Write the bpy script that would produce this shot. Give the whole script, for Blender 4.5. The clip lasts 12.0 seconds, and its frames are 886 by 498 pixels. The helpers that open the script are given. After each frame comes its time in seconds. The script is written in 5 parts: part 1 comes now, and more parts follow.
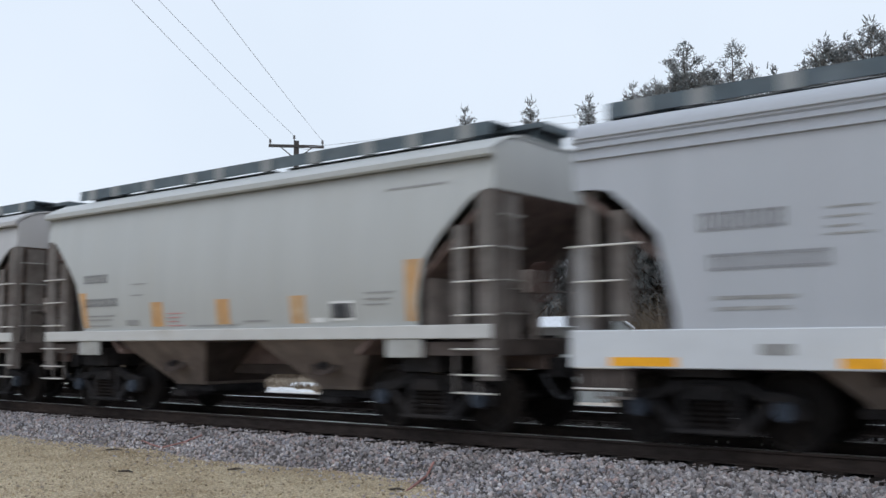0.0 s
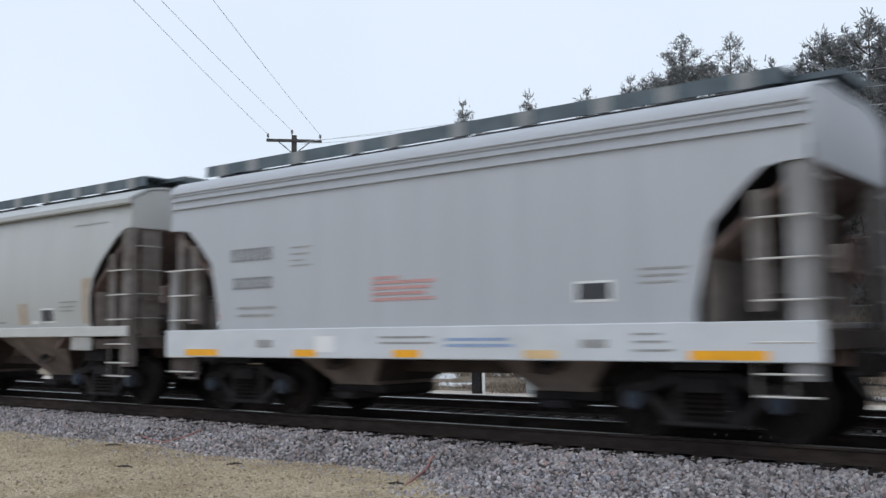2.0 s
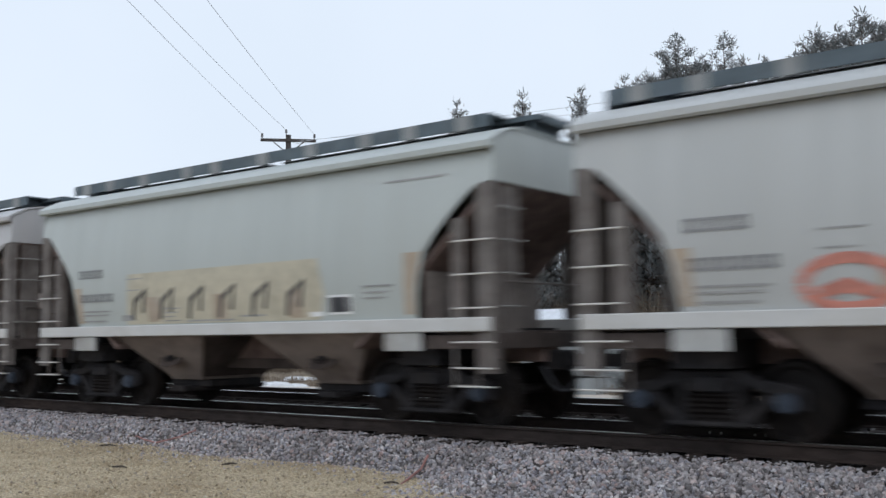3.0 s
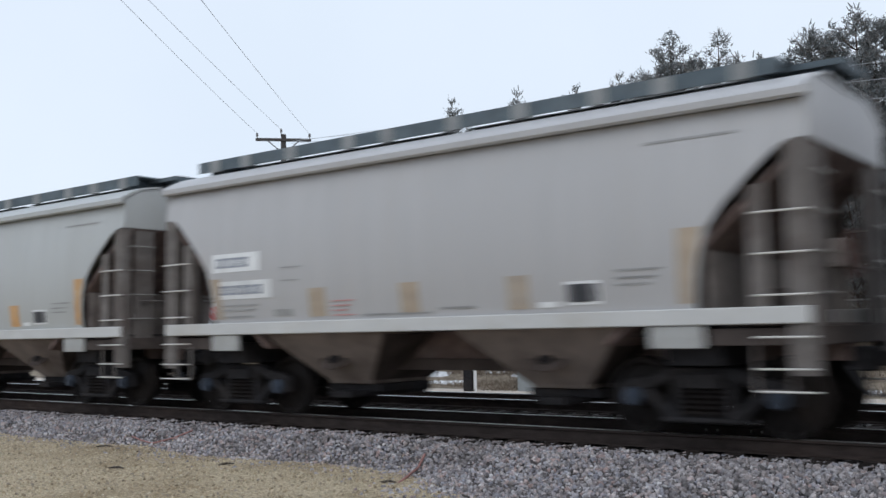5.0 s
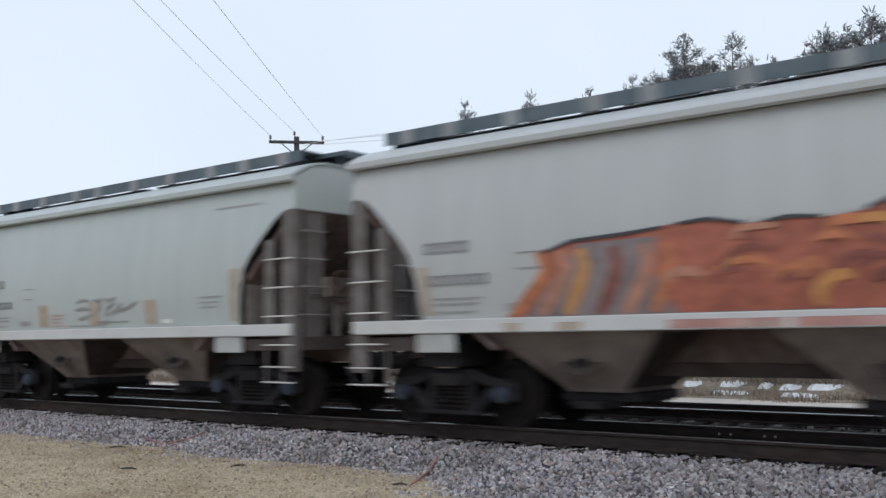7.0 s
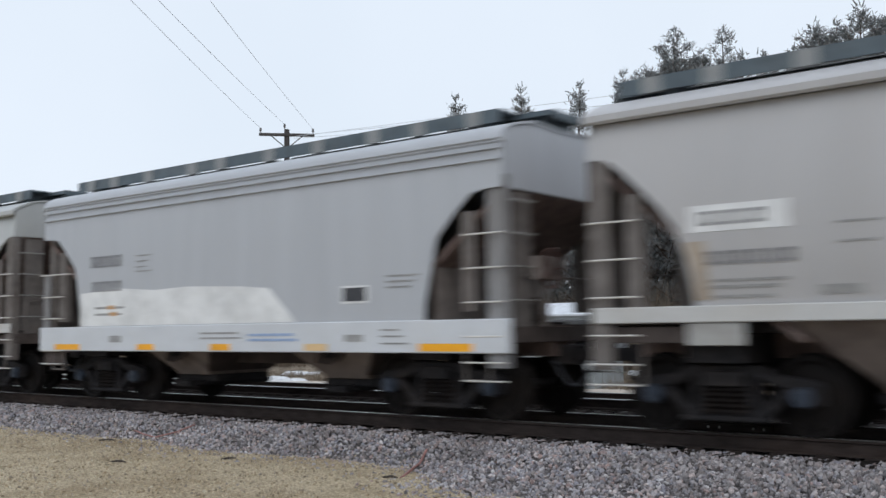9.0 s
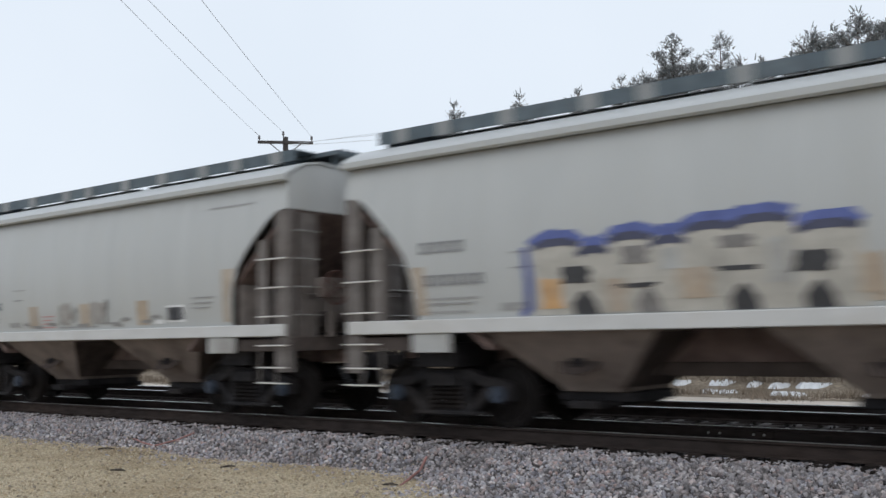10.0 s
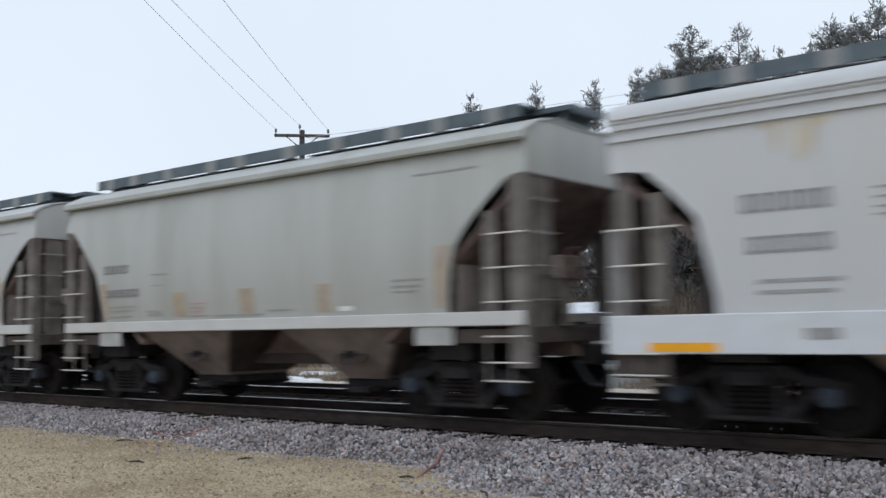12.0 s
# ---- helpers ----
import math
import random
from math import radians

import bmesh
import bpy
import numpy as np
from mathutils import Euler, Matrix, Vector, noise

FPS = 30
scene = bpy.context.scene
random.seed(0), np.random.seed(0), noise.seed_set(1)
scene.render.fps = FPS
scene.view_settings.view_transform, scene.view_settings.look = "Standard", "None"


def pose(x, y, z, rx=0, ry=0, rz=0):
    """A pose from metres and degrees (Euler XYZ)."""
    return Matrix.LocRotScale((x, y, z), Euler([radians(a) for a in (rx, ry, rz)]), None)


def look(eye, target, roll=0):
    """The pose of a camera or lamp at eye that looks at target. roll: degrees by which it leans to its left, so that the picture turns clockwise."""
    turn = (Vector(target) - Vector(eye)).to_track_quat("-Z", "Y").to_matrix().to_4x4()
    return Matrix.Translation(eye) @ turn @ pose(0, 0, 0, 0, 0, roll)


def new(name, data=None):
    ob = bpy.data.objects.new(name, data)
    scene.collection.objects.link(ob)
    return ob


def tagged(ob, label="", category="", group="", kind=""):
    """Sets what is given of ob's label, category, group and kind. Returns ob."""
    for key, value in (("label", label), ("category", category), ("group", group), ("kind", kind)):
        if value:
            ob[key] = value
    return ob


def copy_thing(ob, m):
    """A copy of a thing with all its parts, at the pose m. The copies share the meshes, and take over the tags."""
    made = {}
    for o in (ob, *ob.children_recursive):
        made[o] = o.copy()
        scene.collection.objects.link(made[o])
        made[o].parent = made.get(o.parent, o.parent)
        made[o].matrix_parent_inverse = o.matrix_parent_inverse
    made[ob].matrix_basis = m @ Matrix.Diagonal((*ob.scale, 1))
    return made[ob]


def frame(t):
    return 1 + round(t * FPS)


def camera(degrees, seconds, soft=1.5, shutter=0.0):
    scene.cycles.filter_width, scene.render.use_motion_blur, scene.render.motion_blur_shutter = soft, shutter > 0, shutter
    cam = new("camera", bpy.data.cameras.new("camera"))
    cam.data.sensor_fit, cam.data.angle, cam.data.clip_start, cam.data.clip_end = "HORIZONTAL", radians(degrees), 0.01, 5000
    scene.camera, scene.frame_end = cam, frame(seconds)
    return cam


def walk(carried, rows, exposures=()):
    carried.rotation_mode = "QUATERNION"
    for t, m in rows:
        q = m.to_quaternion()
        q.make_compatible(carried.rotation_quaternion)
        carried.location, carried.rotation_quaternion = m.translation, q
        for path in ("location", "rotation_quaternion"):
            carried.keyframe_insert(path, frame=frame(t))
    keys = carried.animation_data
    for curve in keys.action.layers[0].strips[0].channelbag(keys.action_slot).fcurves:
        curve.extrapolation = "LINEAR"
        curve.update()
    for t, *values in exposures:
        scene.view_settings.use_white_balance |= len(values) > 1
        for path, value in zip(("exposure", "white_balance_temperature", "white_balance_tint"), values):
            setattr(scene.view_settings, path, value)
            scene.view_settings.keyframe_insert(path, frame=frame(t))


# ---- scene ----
cam = camera(48.27, 12.0, 1.5, 0.30)
EYE = Vector((0.0, -12.055, 1.246))
# seconds, degrees to the left of the track's normal, degrees up, degrees of lean to the right
HELD = [
    (0.0, 38.533, 5.376, 0.261), (0.5, 38.405, 5.394, 0.395), (1.0, 38.375, 5.095, 0.463),
    (1.5, 38.326, 5.139, 0.451), (2.0, 38.437, 5.032, 0.472), (2.5, 38.243, 4.986, 0.565),
    (4.5, 37.957, 5.013, 0.784), (5.0, 37.883, 4.909, 1.004), (5.5, 38.29, 5.062, 1.113),
    (6.0, 38.226, 5.279, 1.015), (6.5, 38.492, 5.378, 0.856), (7.0, 38.605, 5.074, 0.736),
    (9.0, 38.051, 4.667, 0.704), (9.5, 37.881, 4.91, 0.791), (10.0, 37.99, 5.063, 0.952),
    (10.5, 38.225, 5.05, 0.913), (11.0, 38.414, 4.449, 0.907), (11.5, 38.484, 4.624, 0.823),
    (12.0, 38.942, 4.677, 0.862),
]


def held(yaw, pitch, lean):
    y, p = radians(yaw), radians(pitch)
    ahead = Vector((-math.sin(y) * math.cos(p), math.cos(y) * math.cos(p), math.sin(p)))
    return look(EYE, EYE + ahead, -lean)


walk(cam, [(t, held(yaw, pitch, lean)) for t, yaw, pitch, lean in HELD],
     [(0.0, 0.0, 6280, 11), (0.5, 0.0, 6350, 11), (1.0, 0.0, 6260, 11), (1.5, 0.0, 6240, 11), (2.5, 0.0, 6280, 11), (4.5, 0.0, 6240, 11), (7.0, 0.0, 6250, 11), (9.0, 0.0, 6400, 11), (9.5, 0.0, 6460, 11), (10.0, 0.0, 6480, 11), (10.5, 0.0, 6320, 11), (11.0, 0.0, 6210, 11), (12.0, 0.0, 6340, 11)])

# ---- light: an overcast winter sky ----
world = bpy.data.worlds.new("overcast_sky")
scene.world = world
world.use_nodes = True
wn, wl = world.node_tree.nodes, world.node_tree.links
background = wn["Background"]
sky = wn.new("ShaderNodeTexSky")
sky.sky_type, sky.sun_disc = "NISHITA", False
sky.sun_elevation, sky.sun_rotation = radians(41), radians(134)
sky.air_density, sky.dust_density = 1.0, 3.0
sky_level = wn.new("ShaderNodeVectorMath")
sky_level.operation = "SCALE"
sky_level.inputs["Scale"].default_value = 0.07
wl.new(sky.outputs[0], sky_level.inputs[0])
cloud_place = wn.new("ShaderNodeTexCoord")
cloud_noise = wn.new("ShaderNodeTexNoise")
cloud_noise.inputs["Scale"].default_value = 1.6
cloud_noise.inputs["Detail"].default_value = 4
wl.new(cloud_place.outputs["Generated"], cloud_noise.inputs["Vector"])
cloud_ramp = wn.new("ShaderNodeValToRGB")
cloud_ramp.color_ramp.elements[0].position, cloud_ramp.color_ramp.elements[0].color = 0.3, (0.735, 0.82, 0.905, 1)
cloud_ramp.color_ramp.elements[1].position, cloud_ramp.color_ramp.elements[1].color = 0.7, (0.83, 0.905, 0.985, 1)
wl.new(cloud_noise.outputs["Fac"], cloud_ramp.inputs[0])
sky_mix = wn.new("ShaderNodeMix")
sky_mix.data_type = "RGBA"
sky_mix.inputs["Factor"].default_value = 0.9
wl.new(sky_level.outputs[0], sky_mix.inputs["A"])
wl.new(cloud_ramp.outputs[0], sky_mix.inputs["B"])
wl.new(sky_mix.outputs["Result"], background.inputs["Color"])
background.inputs["Strength"].default_value = 1.08
sun = new("sun", bpy.data.lights.new("sun", "SUN"))
sun.data.energy, sun.data.angle, sun.data.color = 0.6, radians(25), (1.0, 0.96, 0.9)
sun.matrix_world = look((30, -29, 36), (0, 0, 0))


# ---- materials ----
def shader(name, colour, rough=0.7, metal=0.0, spread=0.25, scale=6.0, bump=0.15, fine=60.0, stretch=(1, 1, 1), tint=None, amount=0.5, tint_scale=1.3, vary=0.0, sheen=0.5):
    """A surface with coarse stains of a second colour, fine grain, and relief."""
    m = bpy.data.materials.new(name)
    m.use_nodes = True
    n, l = m.node_tree.nodes, m.node_tree.links
    b = n["Principled BSDF"]
    place = n.new("ShaderNodeTexCoord")
    mapping = n.new("ShaderNodeMapping")
    mapping.inputs["Scale"].default_value = stretch
    l.new(place.outputs["Object"], mapping.inputs["Vector"])
    info = n.new("ShaderNodeObjectInfo")
    shift = n.new("ShaderNodeVectorMath")
    shift.operation = "ADD"
    wide = n.new("ShaderNodeVectorMath")
    wide.operation = "SCALE"
    wide.inputs["Scale"].default_value = 37.0
    l.new(info.outputs["Random"], wide.inputs[0])
    l.new(mapping.outputs[0], shift.inputs[0])
    l.new(wide.outputs[0], shift.inputs[1])
    coarse = n.new("ShaderNodeTexNoise")
    coarse.inputs["Scale"].default_value, coarse.inputs["Detail"].default_value, coarse.inputs["Roughness"].default_value = tint_scale, 6, 0.65
    grain = n.new("ShaderNodeTexNoise")
    grain.inputs["Scale"].default_value, grain.inputs["Detail"].default_value = scale, 5
    tiny = n.new("ShaderNodeTexNoise")
    tiny.inputs["Scale"].default_value, tiny.inputs["Detail"].default_value = fine, 3
    for node in (coarse, grain, tiny):
        l.new(shift.outputs[0], node.inputs["Vector"])
    ramp = n.new("ShaderNodeValToRGB")
    ramp.color_ramp.elements[0].position, ramp.color_ramp.elements[1].position = 0.62 - 0.3 * amount, 0.86 - 0.3 * amount
    l.new(coarse.outputs["Fac"], ramp.inputs[0])
    mix = n.new("ShaderNodeMix")
    mix.data_type = "RGBA"
    mix.inputs["A"].default_value = (*colour[:3], 1)
    mix.inputs["B"].default_value = (*(tint or [c * 0.7 for c in colour]), 1)
    limit = n.new("ShaderNodeMath")
    limit.operation = "MULTIPLY"
    limit.inputs[1].default_value = min(1.0, amount * 1.6)
    l.new(ramp.outputs[0], limit.inputs[0])
    l.new(limit.outputs[0], mix.inputs["Factor"])
    level = n.new("ShaderNodeMapRange")
    level.inputs["From Min"].default_value, level.inputs["From Max"].default_value = 0.3, 0.7
    level.inputs["To Min"].default_value, level.inputs["To Max"].default_value = 1 - spread, 1 + spread
    l.new(grain.outputs["Fac"], level.inputs["Value"])
    own = n.new("ShaderNodeMapRange")
    own.inputs["To Min"].default_value, own.inputs["To Max"].default_value = 1 - vary, 1 + vary
    l.new(info.outputs["Random"], own.inputs["Value"])
    both = n.new("ShaderNodeMath")
    both.operation = "MULTIPLY"
    l.new(level.outputs[0], both.inputs[0])
    l.new(own.outputs[0], both.inputs[1])
    tone = n.new("ShaderNodeVectorMath")
    tone.operation = "SCALE"
    l.new(mix.outputs["Result"], tone.inputs[0])
    l.new(both.outputs[0], tone.inputs["Scale"])
    l.new(tone.outputs[0], b.inputs["Base Color"])
    b.inputs["Specular IOR Level"].default_value = sheen
    b.inputs["Roughness"].default_value, b.inputs["Metallic"].default_value = rough, metal
    if bump:
        relief = n.new("ShaderNodeBump")
        relief.inputs["Strength"].default_value, relief.inputs["Distance"].default_value = bump, 0.02
        l.new(tiny.outputs["Fac"], relief.inputs["Height"])
        l.new(relief.outputs[0], b.inputs["Normal"])
    return m


def island_shader(name, colours, rough=0.9, spread=0.3):
    """Loose pieces in one mesh, each with a tone of its own."""
    m = shader(name, colours[0], rough, 0, spread, 25.0, 0.4, 90.0, sheen=0.15)
    n, l = m.node_tree.nodes, m.node_tree.links
    geo = n.new("ShaderNodeNewGeometry")
    ramp = n.new("ShaderNodeValToRGB")
    while len(ramp.color_ramp.elements) < len(colours):
        ramp.color_ramp.elements.new(0.5)
    for i, (e, c) in enumerate(zip(ramp.color_ramp.elements, colours)):
        e.position, e.color = i / (len(colours) - 1), (*c, 1)
    l.new(geo.outputs["Random Per Island"], ramp.inputs[0])
    mix = next(x for x in n if x.bl_idname == "ShaderNodeMix")
    l.new(ramp.outputs[0], mix.inputs["A"])
    mix.inputs["B"].default_value = (*[c * 0.8 for c in colours[0]], 1)
    return m


STEEL_DARK = shader("truck_cast_steel", (0.023, 0.022, 0.024), 0.8, 0, 0.35, 9, 0.3, tint=(0.042, 0.036, 0.034), amount=0.5, sheen=0.12)
WHEEL = shader("wheel_steel", (0.016, 0.014, 0.014), 0.6, 0.3, 0.3, 9, 0.2, tint=(0.026, 0.02, 0.017), sheen=0.12)
RAIL = shader("rail_rust", (0.034, 0.027, 0.025), 0.85, 0, 0.3, 12, 0.3, tint=(0.052, 0.037, 0.031), stretch=(0.3, 1, 1), sheen=0.12)
RAILTOP = shader("rail_running_face", (0.75, 0.75, 0.76), 0.28, 0.9, 0.12, 5, 0.02, stretch=(0.1, 6, 1))
TIE = shader("tie_wood", (0.03, 0.025, 0.023), 0.95, 0, 0.35, 14, 0.5, stretch=(3, 0.5, 3), tint=(0.055, 0.045, 0.04), vary=0.3, sheen=0.12)
BED = shader("ballast_fines", (0.11, 0.1, 0.099), 0.95, 0, 0.45, 30, 0.9, fine=45, sheen=0.12)
STONE = island_shader("ballast_stone", [(0.17, 0.155, 0.155), (0.35, 0.335, 0.35), (0.45, 0.385, 0.365), (0.225, 0.225, 0.26), (0.58, 0.56, 0.565), (0.37, 0.275, 0.255), (0.28, 0.285, 0.325), (0.42, 0.40, 0.41), (0.13, 0.122, 0.127), (0.33, 0.295, 0.28)])
STONE_SINGLE = shader("ballast_stone_single", (0.27, 0.255, 0.26), 0.9, 0, 0.3, 25, 0.4, 90, tint=(0.32, 0.26, 0.24), amount=0.5, tint_scale=0.9, vary=0.55)
# near-black tones hold the train's shade as well as the oil staining
SHADED_STAINED = island_shader("shaded_oily_stone", [(0.05, 0.046, 0.047), (0.085, 0.08, 0.082), (0.12, 0.11, 0.11), (0.06, 0.058, 0.064)])
PEBBLE = island_shader("road_pebble", [(0.38, 0.30, 0.20), (0.52, 0.44, 0.31), (0.22, 0.175, 0.125), (0.58, 0.52, 0.40), (0.43, 0.345, 0.235), (0.31, 0.275, 0.24)])
GRAVEL = shader("road_gravel", (0.51, 0.425, 0.30), 0.95, 0, 0.45, 30, 1.0, fine=90, tint=(0.33, 0.255, 0.165), amount=0.6, tint_scale=0.55, sheen=0.12)
BARK = shader("pine_bark", (0.075, 0.055, 0.045), 0.95, 0, 0.35, 10, 0.6, stretch=(1, 1, 0.3), sheen=0.12)
NEEDLE = island_shader("pine_needles", [(0.15, 0.172, 0.182), (0.225, 0.245, 0.25), (0.275, 0.265, 0.258), (0.18, 0.20, 0.208), (0.265, 0.222, 0.20)], 0.8)
TWIG = island_shader("dry_brush", [(0.20, 0.16, 0.125), (0.29, 0.24, 0.185), (0.13, 0.105, 0.088)], 0.9)
SNOW = shader("old_snow", (0.75, 0.77, 0.80), 0.7, 0, 0.08, 6, 0.4, fine=20)
POLE = shader("pole_wood", (0.075, 0.068, 0.066), 0.95, 0, 0.3, 10, 0.5, stretch=(4, 4, 0.4))
POST = shader("post_wood", (0.31, 0.255, 0.205), 0.9, 0, 0.25, 10, 0.4, stretch=(4, 4, 0.4))
WIRE = shader("wire_metal", (0.58, 0.6, 0.63), 0.6, 0.4, 0.1, 5, 0)
GUYWIRE = shader("guy_strand", (0.35, 0.34, 0.32), 0.5, 0.6, 0.1, 5, 0)
GUARD = shader("guy_guard_yellow", (0.62, 0.52, 0.25), 0.6, 0, 0.1, 9, 0.05)
GLASS = shader("insulator_glaze", (0.11, 0.10, 0.10), 0.2, 0, 0.1, 9, 0)
HUTWALL = shader("hut_paint", (0.30, 0.325, 0.335), 0.6, 0, 0.06, 3, 0.08, tint=(0.25, 0.265, 0.27))
HUTROOF = shader("hut_roof_frost", (0.72, 0.75, 0.80), 0.6, 0, 0.08, 5, 0.15)
STICK = shader("faded_red_tube", (0.33, 0.17, 0.15), 0.7, 0, 0.2, 12, 0.1)
LEAF = shader("dead_twig", (0.055, 0.045, 0.038), 0.9, 0, 0.2, 10, 0.2)
GALV = shader("galvanised_grating", (0.095, 0.122, 0.142), 0.65, 0.2, 0.2, 4, 0.1, tint=(0.135, 0.155, 0.168))
HATCH = shader("hatch_fibreglass", (0.255, 0.265, 0.265), 0.6, 0, 0.1, 4, 0.05)
INNER = shader("rusted_slope_plate", (0.175, 0.128, 0.116), 0.85, 0, 0.3, 5, 0.25, tint=(0.22, 0.18, 0.168), amount=0.4, sheen=0.12)
SHEAR = shader("dusty_end_plate", (0.22, 0.195, 0.182), 0.8, 0, 0.2, 5, 0.15, tint=(0.14, 0.115, 0.105), amount=0.5, sheen=0.12)
END_DARK = shader("grimy_end_sill", (0.075, 0.062, 0.058), 0.85, 0, 0.25, 5, 0.2, tint=(0.12, 0.098, 0.09), amount=0.45, sheen=0.12)
POST_GREY = shader("grimy_white_post", (0.27, 0.268, 0.275), 0.7, 0, 0.15, 4, 0.1, stretch=(1.5, 1.5, 0.4), tint=(0.17, 0.155, 0.15), amount=0.5, sheen=0.2)
# dark colour stands for shade on the hoppers' downward-facing ends, plus some grime
CHUTE = shader("grimy_shaded_plate", (0.085, 0.068, 0.062), 0.85, 0, 0.25, 3, 0.15, tint=(0.05, 0.04, 0.038), amount=0.5, sheen=0.1)
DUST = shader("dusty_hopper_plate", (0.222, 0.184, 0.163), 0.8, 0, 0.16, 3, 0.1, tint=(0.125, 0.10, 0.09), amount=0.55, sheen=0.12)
FRAME_GREY = shader("weathered_end_frame", (0.165, 0.15, 0.143), 0.75, 0, 0.18, 4, 0.1, tint=(0.10, 0.08, 0.073), amount=0.5, sheen=0.12)
RUNG = shader("ladder_rung_paint", (0.62, 0.6, 0.57), 0.5, 0, 0.1, 9, 0)
BLACK = shader("stencil_black", (0.04, 0.042, 0.05), 0.6, 0, 0.2, 12, 0)
GREYINK = shader("stencil_faded", (0.32, 0.32, 0.32), 0.6, 0, 0.2, 12, 0)
STENCIL = shader("stencil_dark_grey", (0.18, 0.18, 0.19), 0.6, 0, 0.25, 12, 0)
WHITEINK = shader("panel_white", (0.78, 0.79, 0.80), 0.5, 0, 0.05, 6, 0)
REDINK = shader("stencil_red", (0.52, 0.29, 0.28), 0.6, 0, 0.15, 12, 0)
PANEL_INK = shader("panel_ink", (0.14, 0.165, 0.23), 0.6, 0, 0.2, 12, 0)
BLUEINK = shader("stencil_blue", (0.30, 0.40, 0.60), 0.6, 0, 0.15, 12, 0)
ORANGE = shader("pad_orange", (0.55, 0.32, 0.145), 0.7, 0, 0.15, 5, 0.05, tint=(0.47, 0.37, 0.26), amount=0.5)
TAN = shader("pad_tan", (0.4, 0.325, 0.25), 0.7, 0, 0.12, 5, 0.05, tint=(0.4, 0.36, 0.32), amount=0.5)
YELLOW = shader("reflector_yellow", (0.92, 0.42, 0.006), 0.4, 0, 0.06, 8, 0)
PALE_ORANGE = shader("reflector_faded", (0.75, 0.53, 0.28), 0.5, 0, 0.06, 8, 0)
BEARING = shader("bearing_cap_blue", (0.03, 0.042, 0.066), 0.6, 0, 0.2, 8, 0.1)
BRAKE = shader("brake_wheel_red", (0.11, 0.055, 0.045), 0.7, 0, 0.2, 8, 0.1)
SPRAY_RED = shader("spray_red", (0.37, 0.115, 0.075), 0.6, 0, 0.25, 6, 0)
SPRAY_ORANGE = shader("spray_orange", (0.46, 0.165, 0.075), 0.6, 0, 0.25, 6, 0)
SPRAY_YELLOW = shader("spray_yellow", (0.54, 0.255, 0.085), 0.6, 0, 0.2, 6, 0)
SPRAY_BLUE = shader("spray_blue", (0.10, 0.13, 0.34), 0.6, 0, 0.2, 6, 0)
SPRAY_BLACK = shader("spray_black", (0.045, 0.045, 0.05), 0.6, 0, 0.2, 6, 0)
SPRAY_GREY = shader("spray_grey", (0.26, 0.255, 0.25), 0.6, 0, 0.2, 6, 0)
SPRAY_CREAM = shader("spray_cream", (0.5, 0.46, 0.36), 0.6, 0, 0.1, 6, 0)


def paint(name, colour, tint, amount=0.4):
    return shader(name, [c * 0.93 for c in colour], 0.40, 0, 0.05, 2.2, 0.05, 40, (1.6, 1.6, 0.16), [c * 0.93 for c in tint], amount, 1.1, sheen=0.75)


# ---- building helpers ----
def box(bm, x0, x1, y0, y1, z0, z1):
    v = [bm.verts.new((x, y, z)) for z in (z0, z1) for x, y in ((x0, y0), (x1, y0), (x1, y1), (x0, y1))]
    for f in ((0, 3, 2, 1), (4, 5, 6, 7), (0, 1, 5, 4), (1, 2, 6, 5), (2, 3, 7, 6), (3, 0, 4, 7)):
        bm.faces.new([v[i] for i in f])
    return v


def prism(bm, outline, axis, a, b):
    """Extrude a closed outline of 2D points along an axis: 'y' takes (x, z), 'x' takes (y, z), 'z' takes (x, y)."""
    def at(p, s):
        return {"y": (p[0], s, p[1]), "x": (s, p[0], p[1]), "z": (p[0], p[1], s)}[axis]
    lo, hi = [bm.verts.new(at(p, a)) for p in outline], [bm.verts.new(at(p, b)) for p in outline]
    n = len(outline)
    for i in range(n):
        bm.faces.new((lo[i], lo[(i + 1) % n], hi[(i + 1) % n], hi[i]))
    bm.faces.new(lo[::-1])
    bm.faces.new(hi)


def rod(bm, a, b, r0, r1=None, sides=8):
    a, b = Vector(a), Vector(b)
    turn = (b - a).to_track_quat("Z", "Y").to_matrix()
    rings = []
    for p, r in ((a, r0), (b, r0 if r1 is None else r1)):
        rings.append([bm.verts.new(p + turn @ Vector((r * math.cos(2 * math.pi * i / sides), r * math.sin(2 * math.pi * i / sides), 0))) for i in range(sides)])
    for i in range(sides):
        bm.faces.new((rings[0][i], rings[0][(i + 1) % sides], rings[1][(i + 1) % sides], rings[1][i]))
    bm.faces.new(rings[0][::-1])
    bm.faces.new(rings[1])


def lathe(bm, profile, sides=28):
    """Spin (radius, y) pairs round the y axis."""
    rings = [[bm.verts.new((r * math.cos(2 * math.pi * i / sides), y, r * math.sin(2 * math.pi * i / sides))) for i in range(sides)] for r, y in profile]
    for p, q in zip(rings, rings[1:]):
        for i in range(sides):
            bm.faces.new((p[i], p[(i + 1) % sides], q[(i + 1) % sides], q[i]))
    bm.faces.new(rings[0][::-1])
    bm.faces.new(rings[-1])


MESHES = {}


